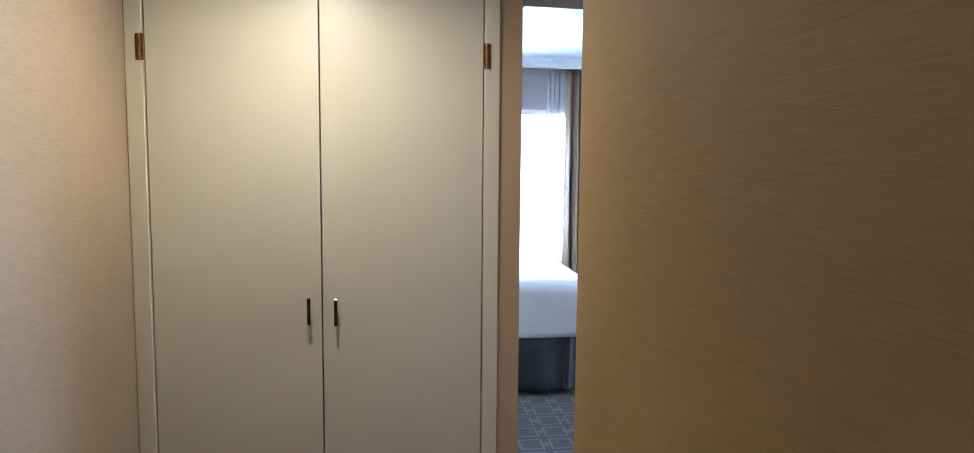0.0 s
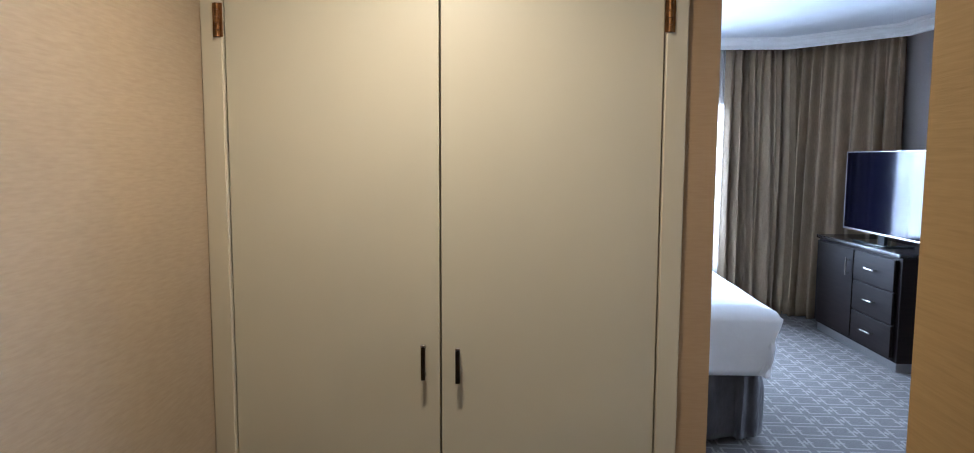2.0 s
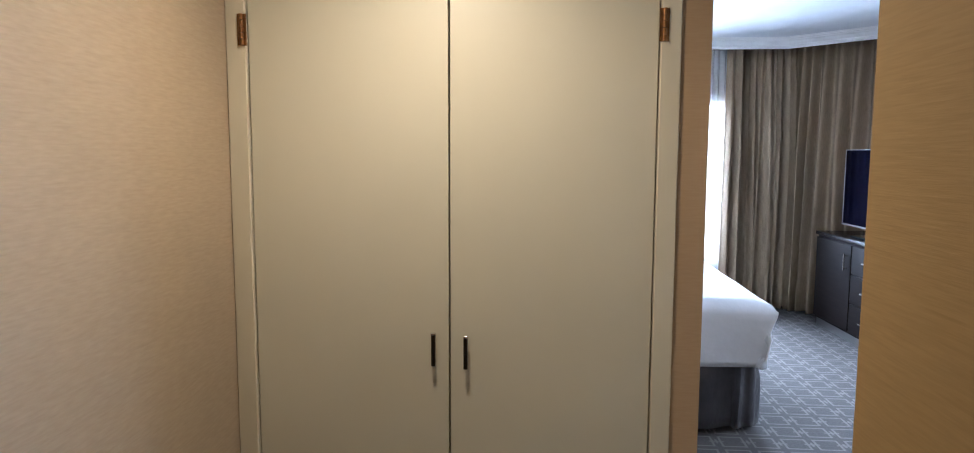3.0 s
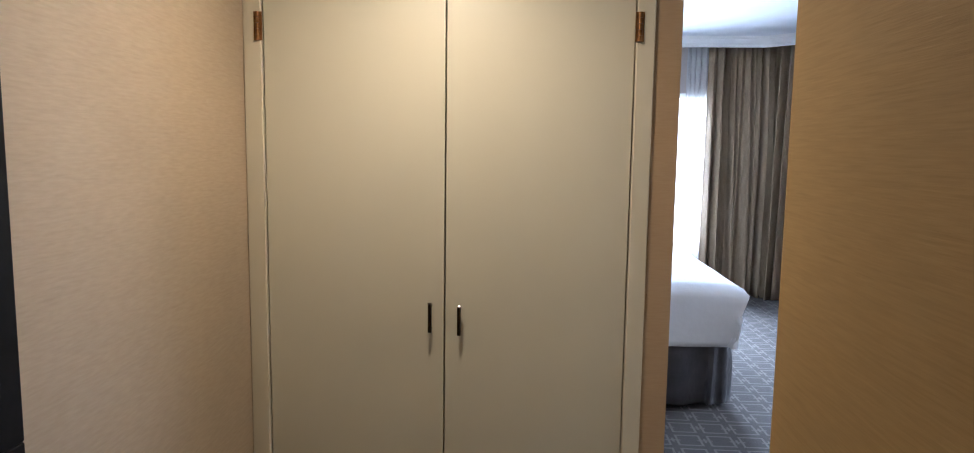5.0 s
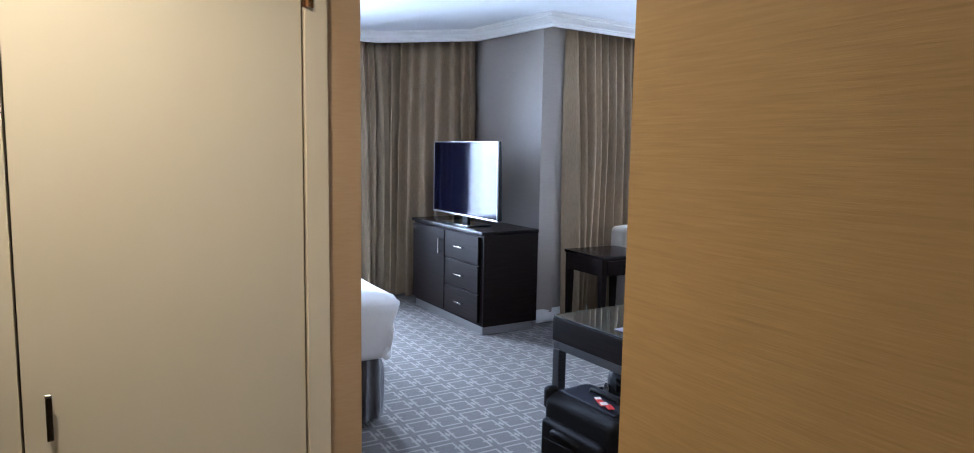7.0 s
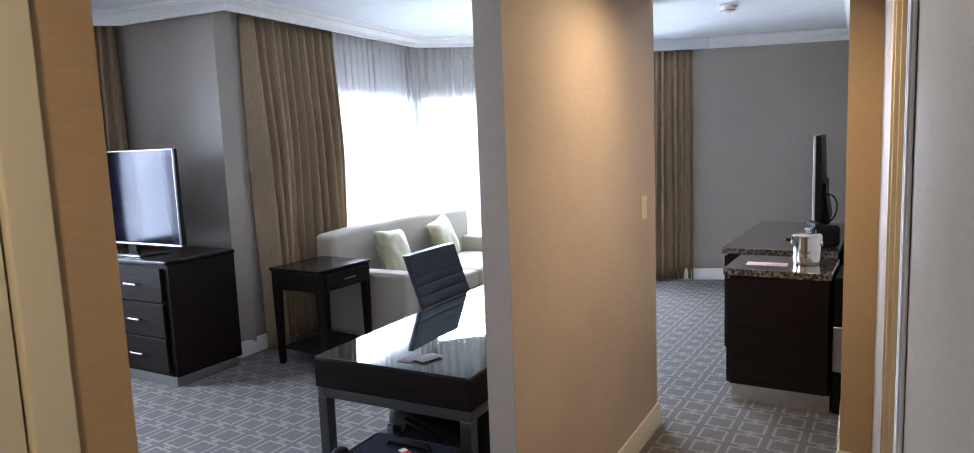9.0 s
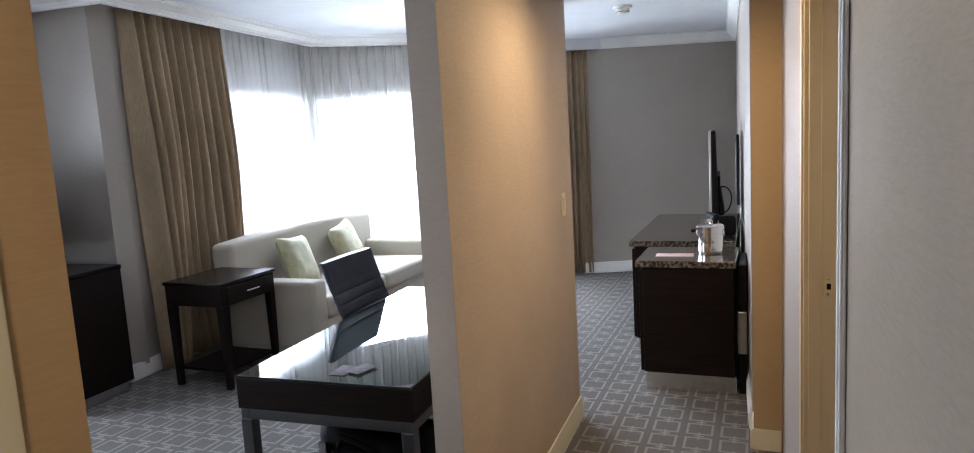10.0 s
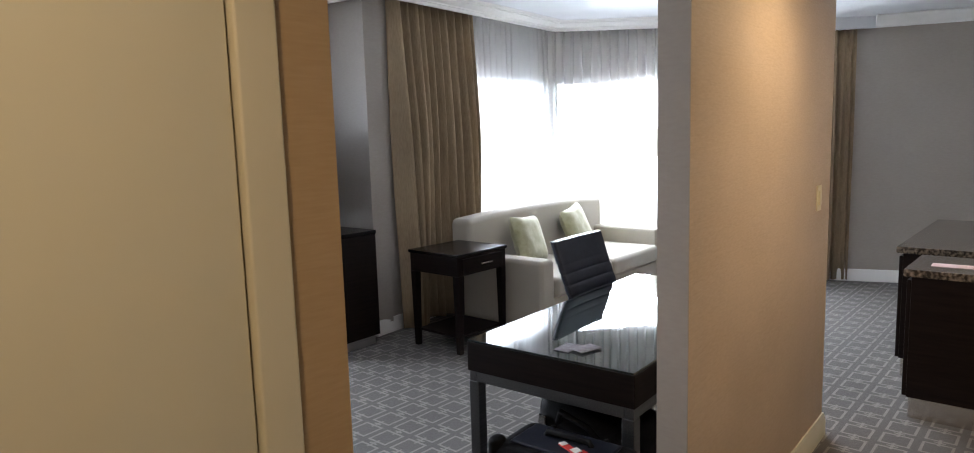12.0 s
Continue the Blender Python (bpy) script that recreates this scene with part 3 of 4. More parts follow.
def wall_mirror():
    ob = thing("wall_mirror", pose(-0.855, 0.985, 0.92), "tall mirror in a wide black frame on the wall", "mirror")
    w, h, f = 0.74, 1.0, 0.075
    bm = bmesh.new()
    for at, sz in (((0.016, 0, 0), (0.03, w, f)), ((0.016, 0, h - f), (0.03, w, f)), ((0.016, -w / 2 + f / 2, f), (0.03, f, h - 2 * f)), ((0.016, w / 2 - f / 2, f), (0.03, f, h - 2 * f))):
        bm_box(*sz, at, 0.004, 2, bm)
    part("frame", bm, BLACKPLASTIC, ob, "wide black frame")
    part("glass", bm_box(0.008, w - 2 * f, h - 2 * f, (0.012, 0, f)), CHROME, ob, "mirror glass")


wall_mirror()


def doorway():
    """Painted frame of the side doorway, with the strike plate in its far jamb."""
    p, q = (2.62, 1.493), (0.60, 1.372)
    ang = math.degrees(math.atan2(q[1] - p[1], q[0] - p[0]))
    ob = thing("door_1", pose(p[0], p[1], 0, 0, 0, ang), "cream painted door frame standing open to a side room", "door frame")
    tagged(ob, kind="structure")
    a, b, h = 0.03, 0.84, 2.06
    bm = bm_box(0.02, 0.116, h, (a + 0.010, 0.055, 0), 0.002)
    part("jamb", bm, JAMB, ob, "cream jamb with a brass strike plate")
    part("jamb", bm_box(0.02, 0.116, h, (b - 0.010, 0.055, 0), 0.002), JAMB, ob)
    part("head_jamb", bm_box(b - a - 0.042, 0.116, 0.02, ((a + b) / 2, 0.055, h - 0.02), 0.002), JAMB, ob)
    part("stop", bm_box(0.012, 0.04, h - 0.022, (a + 0.0265, 0.032, 0), 0.002), JAMB, ob)
    part("casing", bm_box(0.040, 0.010, h + 0.03, (a - 0.012, -0.006, 0), 0.003), JAMB, ob, "plain cream casing")
    bm = bmesh.new()
    bm_box(0.046, 0.011, h + 0.03, (b + 0.016, -0.0075, 0), 0.003, 2, bm)
    bm_box(0.012, 0.006, h + 0.03, (b + 0.000, -0.015, 0), 0.0025, 2, bm)
    bm_box(0.010, 0.005, h + 0.03, (b + 0.034, -0.0145, 0), 0.002, 2, bm)
    part("casing", bm, CASING_SHADED, ob, "white moulded casing, shade painted in as pale grey")
    plate = part("strike_plate", bm_box(0.003, 0.026, 0.07, (a + 0.0215, 0.075, 0.93), 0.001), PLASTIC_IVORY, ob, "painted strike plate")
    for z in (0.938, 0.992):
        part("screw", bm_cyl(0.004, 0.004, 0.002, (0, 0, 0), 12), NICKEL, plate, "", pose(a + 0.0230, 0.075, z, 0, 90, 0))
    # black chip on the plate paints the darkness inside the hole
    part("latch_hole_shade", bm_box(0.0015, 0.014, 0.022, (a + 0.0238, 0.078, 0.955), 0.0004), BLACKPLASTIC, plate)


doorway()


def downlight(x, y):
    ob = thing("downlight", pose(x, y, H_HALL), "round recessed ceiling downlight, unseen, lit warm", "downlight", "hall downlights")
    part("trim_ring", bm_lathe([(0.085, -0.006), (0.085, 0.0), (0.062, 0.0), (0.060, -0.008), (0.078, -0.010)], 32), WHITE, ob)
    part("lens", bm_cyl(0.058, 0.058, 0.006, (0, 0, -0.006), 32), LAMPGLOW, ob)


# the entry and side room fixtures belong to added fill lamps
for x, y in ((-0.24, 1.86), (0.05, -0.3), (2.52, 2.03), (1.95, 0.95)):
    downlight(x, y)


def light_switch():
    ob = thing("light_switch", pose(3.25, 2.5598, 1.145, 0, 0, 2), "ivory rocker light switch on the partition wall", "light switch")
    part("plate", bm_box(0.072, 0.006, 0.116, (0, -0.0035, 0), 0.002), PLASTIC_IVORY, ob)
    part("rocker", bm_box(0.032, 0.008, 0.064, (0, -0.008, 0.026), 0.002), PLASTIC_IVORY, ob)


light_switch()

# ---- bedroom ----


def bed():
    ob = thing("bed", pose(0.238, 5.185, 0), "made king bed with white duvet and grey pleated skirt", "bed")
    x0, x1, y0, y1 = -1.10, 1.0, -1.0, 1.0
    # duvet: rounded slab with hanging sides and soft corners
    bm = bmesh.new()
    top = 0.765
    drop = 0.40
    # parametrise across the edge: beyond the rim the cloth hangs
    reach_x = x1 + drop
    us = np.linspace(x0, reach_x, 64)
    vs = np.linspace(y0 - drop, y1 + drop, 84)
    def place(a, b):
        ox, oy = max(0, a - x1), max(0, abs(b) - y1)
        over = min(max(ox, oy), drop)
        x, y = min(a, x1), max(-y1, min(y1, b))
        r = 0.055
        if over > 0:
            th = min(math.pi / 2, over / r)
            out = r * math.sin(th) - 0.17 * max(0, over - 0.09) + 0.025 * min(1, over / 0.06)
            z = top - r * (1 - math.cos(th)) - max(0, over - r * math.pi / 2)
            k = max(ox, oy)
            fold = (0.006 * math.sin(9 * (a + b) + 2) + 0.018 * noise.noise(Vector((a * 2.2, b * 2.2, 3)))) * min(1, over / 0.2)
            x += min(1, ox / k) * (out - 0.02 + fold)
            y += (1 if b > 0 else -1) * min(1, oy / k) * (out - 0.02 + fold)
            if ox and oy:
                x += 0.012 * math.sin(26 * ox) * min(1, over / 0.1)
        else:
            z = top + 0.012 * noise.noise(Vector((a * 1.6, b * 1.6, 1))) + 0.03 * min(1, min(x1 - a, y1 - abs(b)) / 0.35)
        return x, y, z
    vv = [[bm.verts.new(place(a, b)) for b in vs] for a in us]
    for i in range(len(us) - 1):
        for j in range(len(vs) - 1):
            bm.faces.new((vv[i][j], vv[i + 1][j], vv[i + 1][j + 1], vv[i][j + 1]))
    d = part("duvet", bm, LINEN, ob, "white duvet with soft hanging edges")
    mod = d.modifiers.new("thickness", "SOLIDIFY")
    mod.thickness = 0.02
    part("mattress", bm_box(x1 - x0 - 0.08, y1 - y0 - 0.10, 0.36, ((x0 + x1) / 2 - 0.02, 0, 0.36), 0.05, 3), LINEN, ob)
    part("box_base", bm_box(x1 - x0 - 0.10, y1 - y0 - 0.12, 0.30, ((x0 + x1) / 2 - 0.03, 0, 0.06), 0.02), SKIRT, ob)
    sk = bm_cloth([(x0, -0.945), (0.985, -0.945), (0.985, 0.945), (x0, 0.945)], 0.04, 0.45, 26, 0.055, 5, 0.012, 8, 1.0, 0.7, 1.2)
    d = part("bed_skirt", sk, SKIRT, ob, "grey fabric bed skirt with corner pleats")
    mod = d.modifiers.new("thickness", "SOLIDIFY")
    mod.thickness = 0.004
    for k, y in enumerate((-0.48, 0.48)):
        part("pillow", bm_cushion(0.7, 0.5, 0.2, 3 + k), LINEN, ob, "plump white pillow", pose(-0.92, y, 0.90, -70, 0, 90))


bed()


def dresser():
    """Dresser with one door, three drawers and a steel plinth."""
    ob = thing("dresser", pose(2.605, 5.575, 0, 0, 0, 2), "espresso wood dresser with a door, three drawers and nickel pulls", "dresser")
    L, D, H = 1.32, 0.56, 0.865
    part("plinth", bm_box(D - 0.06, L - 0.04, 0.07, (D / 2 + 0.0, L / 2, 0), 0.003), STEEL, ob, "brushed steel plinth")
    part("body", bm_box(D - 0.02, L, H - 0.10, (D / 2 + 0.012, L / 2, 0.07), 0.004), ESPRESSO, ob)
    part("top", bm_box(D + 0.01, L + 0.012, 0.030, (D / 2, L / 2, H - 0.03), 0.005), DARKTOP, ob, "dark polished top")
    dw = 0.60
    zs = np.linspace(0.095, H - 0.045, 4)
    for k in range(3):
        hh = zs[k + 1] - zs[k] - 0.008
        f = part("drawer", bm_box(0.022, dw - 0.02, hh, (0.004, 0.04 + dw / 2, zs[k] + 0.004), 0.004), ESPRESSO, ob, "")
        bm = bm_box(0.012, 0.13, 0.012, (-0.036, 0, 0), 0.002)
        for s in (-0.055, 0.055):
            bm_box(0.032, 0.010, 0.010, (-0.020, s, 0.001), 0.001, 1, bm)
        part("handle", bm, NICKEL, f, "nickel bar pull", pose(0, 0.04 + dw / 2, zs[k] + hh / 2))
    f = part("door", bm_box(0.022, L - dw - 0.075, H - 0.148, (0.004, 0.04 + dw + 0.005 + (L - dw - 0.075) / 2, 0.099), 0.004), ESPRESSO, ob)
    bm = bm_box(0.012, 0.012, 0.14, (-0.036, 0, 0), 0.002)
    for s in (0.012, 0.118):
        bm_box(0.032, 0.010, 0.010, (-0.020, 0, s), 0.001, 1, bm)
    part("handle", bm, NICKEL, f, "nickel bar pull", pose(0, 0.04 + dw + 0.06, 0.60))


dresser()


def television(name, m, w, h, label, thick=0.045):
    """Flat screen that faces its own -x side, on a foot."""
    ob = thing(name, m, label, "television")
    bm = bm_box(thick, w, h, (thick / 2 + 0.004, 0, 0.075), 0.010, 2)
    for v in bm.verts:
        if v.co.x > thick * 0.5 and v.co.z > 0.075 + h * 0.5:
            v.co.x -= thick * 0.35
    part("case", bm, BLACKPLASTIC, ob)
    bm = bm_box(0.05, w * 0.62, h * 0.45, (thick + 0.020, 0, 0.10), 0.02, 3)
    for v in bm.verts:
        if v.co.x > thick + 0.02 and v.co.z > 0.10 + h * 0.22:
            v.co.x -= 0.038
    part("bulge", bm, BLACKPLASTIC, ob)
    bm = bmesh.new()
    b = 0.008
    for at, sz in (((0, 0, 0.073), (0.014, w + 0.004, b + 0.006)), ((0, 0, 0.075 + h - b), (0.014, w + 0.004, b)), ((0, -w / 2 + b / 2, 0.091), (0.014, b, h - 2 * b - 0.004)), ((0, w / 2 - b / 2, 0.091), (0.014, b, h - 2 * b - 0.004))):
        bm_box(*sz, at, 0.002, 1, bm)
    part("bezel", bm, STEEL, ob, "thin silver bezel")
    part("screen", bm_box(0.006, w - 2 * b, h - 2 * b, (0.001, 0, 0.075 + b)), SCREEN, ob, "glossy dark screen")
    part("neck", bm_box(0.03, 0.10, 0.08, (0.035, 0, 0.012), 0.006), BLACKPLASTIC, ob)
    part("foot", bm_box(0.24, w * 0.42, 0.014, (0.03, 0, 0), 0.006, 3), GLASSTOP, ob, "glossy black foot")


television("television", pose(2.74, 6.175, 0.866, 0, 0, 1.5), 1.17, 0.66, "flat television with silver bezel standing on the dresser")

drape_label = "taupe satin drape hanging in deep folds"
cloth("curtain", bm_cloth([(1.86, 7.53), (2.50, 7.53), (3.235, 6.90)], 0.015, 2.60, 16, 0.13, 2, step=0.008, jitter=0.6, ridge=1.1, wide=0.55, broad=0.4, sweep=0.05), DRAPE, drape_label, "curtain")
cloth("curtain", bm_cloth([(3.49, 5.735), (4.49, 5.828)], 0.015, 2.60, 14, 0.135, 4, step=0.005, jitter=0.6, ridge=1.0, wide=2.2, broad=0.42, sweep=0.06), DRAPE, drape_label, "curtain")
cloth("curtain", bm_cloth([(6.98, 4.06), (7.185, 3.62), (7.295, 3.37)], 0.015, 2.433, 9, 0.075, 7, step=0.006, jitter=0.5, ridge=1.2, sweep=0.03), DRAPE, drape_label, "curtain")
sheer_label = "thin white pleated sheer curtain across the window"
cloth("sheer_curtain", bm_cloth([(1.66, 7.60), (1.93, 7.60)], 0.02, 2.60, 5, 0.05, 11, 0.01, 5, jitter=0.12, ridge=6), SHEER, sheer_label, "sheer curtain", 0)
cloth("sheer_curtain", bm_cloth([(4.48, 5.785), (5.62, 5.88), (5.70, 5.87), (5.77, 5.81), (6.98, 4.22)], 0.02, 2.60, 36, 0.075, 12, 0.005, 5, jitter=0.08, ridge=6), SHEER, sheer_label, "sheer curtain", 0)

# ---- living room ----


def side_table():
    ob = thing("side_table", pose(3.55, 5.12, 0), "dark wooden end table with a drawer and tapered legs", "side table")
    W, D, H = 0.54, 0.50, 0.72
    part("top", bm_box(W, D, 0.022, (0, 0, H - 0.022), 0.003), DARKTOP, ob)
    part("apron", bm_box(W - 0.02, D - 0.02, 0.135, (0, 0, H - 0.158), 0.003), ESPRESSO, ob)
    dr = part("drawer", bm_box(W - 0.11, 0.014, 0.108, (0, -D / 2 + 0.006, H - 0.146), 0.003), ESPRESSO, ob)
    bm = bm_box(0.12, 0.010, 0.010, (0, -D / 2 - 0.028, H - 0.092), 0.002)
    for s in (-0.05, 0.05):
        bm_box(0.008, 0.028, 0.008, (s, -D / 2 - 0.014, H - 0.091), 0.001, 1, bm)
    part("handle", bm, NICKEL, dr, "nickel bar pull")
    for sx in (-1, 1):
        for sy in (-1, 1):
            bm = bmesh.new()
            bmesh.ops.create_cone(bm, cap_ends=True, segments=4, radius1=0.025, radius2=0.036, depth=H - 0.158)
            bmesh.ops.rotate(bm, cent=(0, 0, 0), matrix=Matrix.Rotation(radians(45), 3, "Z"), verts=bm.verts)
            bmesh.ops.translate(bm, vec=(sx * (W / 2 - 0.036), sy * (D / 2 - 0.036), (H - 0.158) / 2), verts=bm.verts)
            part("leg", bm, ESPRESSO, ob)
    part("shelf", bm_box(W - 0.08, D - 0.08, 0.018, (0, 0, 0.11), 0.003), ESPRESSO, ob)


side_table()


def sofa():
    ob = thing("sofa", pose(3.90, 4.60, 0, 0, 0, 3), "pale oatmeal fabric sofa with low arms under the window", "sofa")
    W, D = 2.18, 0.90
    part("base", bm_box(W - 0.04, D - 0.05, 0.22, (W / 2, D / 2, 0.07), 0.02, 3), SOFA, ob)
    for x in (0.09, W - 0.09):
        part("arm", bm_box(0.18, D - 0.04, 0.50, (x, D / 2 - 0.01, 0.10), 0.035, 4), SOFA, ob)
    # back with a gently arched top
    bm = bm_box(W - 0.02, 0.20, 0.695, (W / 2, D - 0.10, 0.18), 0.045, 4)
    bmesh.ops.subdivide_edges(bm, edges=[e for e in bm.edges if abs(e.verts[0].co.x - e.verts[1].co.x) > 1], cuts=16, use_grid_fill=True)
    for v in bm.verts:
        if v.co.z > 0.6:
            u = (v.co.x / W - 0.5) * 2
            v.co.z += 0.035 * (1 - u * u)
    part("backrest", bm, SOFA, ob)
    for k in range(2):
        w = (W - 0.36) / 2
        part("seat_cushion", bm_box(w - 0.008, D - 0.22, 0.16, (0.18 + w * (k + 0.5), (D - 0.22) / 2 - 0.01, 0.29), 0.045, 4), SOFA, ob)
    for x, y in ((0.08, 0.08), (W - 0.08, 0.08), (0.08, D - 0.08), (W - 0.08, D - 0.08)):
        part("leg", bm_box(0.05, 0.05, 0.075, (x, y, 0), 0.004), ESPRESSO, ob)


sofa()
for k, (x, y, rz, ry) in enumerate(((4.47, 5.17, 8, 5), (5.30, 5.24, 12, -8))):
    ob = solid("throw_cushion", bm_cushion(0.42, 0.42, 0.15, 20 + k), CUSHION, "pale green square cushion leaning on the sofa back", "cushion",
               pose(x, y, 0.650, -20, ry, rz), "sofa cushions")


def desk():
    ob = thing("desk", pose(1.80, 3.405, 0, 0, 0, 3.2), "dark desk with glass top on a brushed steel frame", "desk")
    L, D = 1.46, 0.70
    part("top", bm_box(L, D, 0.114, (L / 2, -D / 2, 0.630), 0.003), ESPRESSO, ob, "thick dark wooden top")
    part("glass_sheet", bm_box(L - 0.006, D - 0.006, 0.008, (L / 2, -D / 2, 0.7445), 0.0015), GLASSTOP, ob, "clear glass sheet over the top")
    bm = bmesh.new()
    for at, sz in (((L / 2, -0.022, 0), (L - 0.01, 0.034, 0.04)), ((L / 2, -D + 0.022, 0), (L - 0.01, 0.034, 0.04)), ((0.022, -D / 2, 0), (0.034, D - 0.08, 0.04)), ((L - 0.022, -D / 2, 0), (0.034, D - 0.08, 0.04))):
        bm_box(*sz, (at[0], at[1], 0.5895), 0.002, 1, bm)
    part("steel_rail", bm, DARKSTEEL, ob, "brushed steel frame rail")
    for x in (0.026, L - 0.026):
        for y in (-0.026, -D + 0.026):
            part("leg", bm_box(0.046, 0.046, 0.590, (x, y, 0), 0.003), DARKSTEEL, ob, "square steel leg")


desk()
for x, y, a, b in ((1.935, 3.03, 4, 0.0), (1.955, 2.965, -14, 0.004), (2.36, 2.80, 30, 0.0)):
    ob = solid("key_card_sleeve", bm_box(0.062, 0.096, 0.003, (0, 0, 0), 0.0008), CARDPAPER, "small printed card lying on the glass desk", "card", pose(x, y, 0.7535 + b, 0, 0, 90 + a), "cards on the desk")


def office_chair():
    ob = thing("office_chair", pose(2.885, 3.37, 0, 0, 0, 3), "black ribbed leather office chair tucked at the desk", "office chair")
    # backrest: gently curved slab of stitched ribs
    bm = bmesh.new()
    n, w = 90, 0.47
    prof = []
    for i in range(n + 1):
        v = i / n
        z = 0.47 + 0.53 * v
        y = 0.05 + 0.205 * v + 0.008 * math.sin(v * math.pi)
        seam = 0.006 * (abs(math.sin(math.pi * 10 * v)) ** 0.4) if v < 0.8 else 0.006
        prof.append((y, z, seam))
    cols = [(-0.5, 0.3), (-0.48, 0.85), (-0.3, 1), (0, 1), (0.3, 1), (0.48, 0.85), (0.5, 0.3)]
    for s in (-1, 1):
        g = [[bm.verts.new((c * w, y + s * (0.014 * k + seam * k) - 0.012 * (2 * c) ** 2, z)) for c, k in cols] for y, z, seam in prof]
        for a, b in zip(g, g[1:]):
            for j in range(len(cols) - 1):
                bm.faces.new((a[j], a[j + 1], b[j + 1], b[j]))
        if s == -1:
            front = g
        else:
            back = g
    for a, b in ((front, back),):
        for i in range(n):
            bm.faces.new((a[i][0], a[i + 1][0], b[i + 1][0], b[i][0]))
            bm.faces.new((a[i][-1], a[i + 1][-1], b[i + 1][-1], b[i][-1]))
        for j in range(len(cols) - 1):
            bm.faces.new((a[0][j], a[0][j + 1], b[0][j + 1], b[0][j]))
            bm.faces.new((a[-1][j], a[-1][j + 1], b[-1][j + 1], b[-1][j]))
    part("backrest", bm, LEATHER, ob, "ribbed black leather backrest")
    part("seat", bm_box(0.48, 0.46, 0.06, (0, -0.20, 0.43), 0.025, 3), LEATHER, ob)
    part("column", bm_cyl(0.028, 0.028, 0.34, (0, -0.18, 0.09), 20), CHROME, ob, "chrome gas column")
    for k in range(5):
        a = 2 * math.pi * k / 5 + 0.3
        tip = (0.29 * math.cos(a), -0.18 + 0.29 * math.sin(a), 0.075)
        arm = part("base_arm", bm_tube([(0, -0.18, 0.115), (0.15 * math.cos(a), -0.18 + 0.15 * math.sin(a), 0.10), tip], 0.017), CHROME, ob)
        bm = bm_cyl(0.027, 0.027, 0.045, (0, 0, -0.0225), 18, 0.005)
        part("castor", bm, BLACKPLASTIC, arm, "black castor", pose(tip[0], tip[1], 0.0275, 90, 0, math.degrees(a)))
    for s in (-1, 1):
        part("armrest", bm_tube([(s * 0.25, -0.02, 0.45), (s * 0.27, 0.0, 0.56), (s * 0.27, -0.06, 0.62), (s * 0.27, -0.18, 0.62)], 0.012), CHROME, ob)


office_chair()


def suitcase():
    ob = thing("suitcase", pose(1.66, 2.855, 0, 0, 0, 4), "black soft suitcase with a red tag standing at the desk", "suitcase")
    W, D, H = 0.26, 0.44, 0.50
    part("shell", bm_box(W, D, H, (0, 0, 0.035), 0.045, 4), NYLON, ob)
    part("front_pocket", bm_box(0.05, D - 0.08, H - 0.14, (-W / 2 - 0.012, 0, 0.08), 0.02, 3), NYLON, ob)
    part("top_handle", bm_tube([(0.02, -0.09, 0.53), (0.02, -0.075, 0.556), (0.02, 0.075, 0.556), (0.02, 0.09, 0.53)], 0.011), NYLON, ob)
    part("top_panel", bm_box(W - 0.10, D - 0.12, 0.012, (0.0, 0, H + 0.032), 0.005), LEATHER, ob)
    for y in (-0.16, 0.16):
        w = part("wheel", bm_cyl(0.03, 0.03, 0.024, (0, 0, -0.012), 18, 0.004), BLACKPLASTIC, ob, "small black wheel", pose(0.09, y, 0.031, 90, 0, 0))
    tag = bm_box(0.026, 0.085, 0.003, (0, 0, 0), 0.001)
    bm_box(0.026, 0.05, 0.003, (0.016, -0.058, 0.001), 0.001, 1, tag)
    g = part("luggage_tag", tag, REDTAG, ob, "red and white luggage tag", pose(-0.04, -0.04, 0.5495, 0, 0, -24))
    part("tag_label", bm_box(0.028, 0.03, 0.002, (0.004, -0.028, 0.0045), 0.0006), WHITEPLASTIC, g, "white tag label")
    part("tag_end", bm_box(0.024, 0.022, 0.002, (0, 0.034, 0.0035), 0.0006), WHITEPLASTIC, g, "white tag end")
    part("corner_bumper", bm_box(0.06, 0.05, 0.10, (-W / 2 + 0.035, D / 2 - 0.02, H - 0.045), 0.02, 3), BLACKPLASTIC, ob, "black moulded corner bumper")
    part("side_handle", bm_tube([(-W / 2 - 0.035, 0.10, 0.40), (-W / 2 - 0.055, 0.07, 0.42), (-W / 2 - 0.055, -0.03, 0.42), (-W / 2 - 0.035, -0.06, 0.40)], 0.012), NYLON, ob)
    for k in range(2):
        part("zip", bm_tube([(-W / 2 - 0.036, -0.15, 0.16 + 0.2 * k), (-W / 2 - 0.039, 0.0, 0.17 + 0.2 * k), (-W / 2 - 0.036, 0.15, 0.16 + 0.2 * k)], 0.004, 8), BLACKPLASTIC, ob)
    for y in (-0.10, 0.10):
        part("trolley_bar", bm_box(0.016, 0.012, 0.045, (W / 2 - 0.04, y, 0.50), 0.003), BLACKPLASTIC, ob)


suitcase()


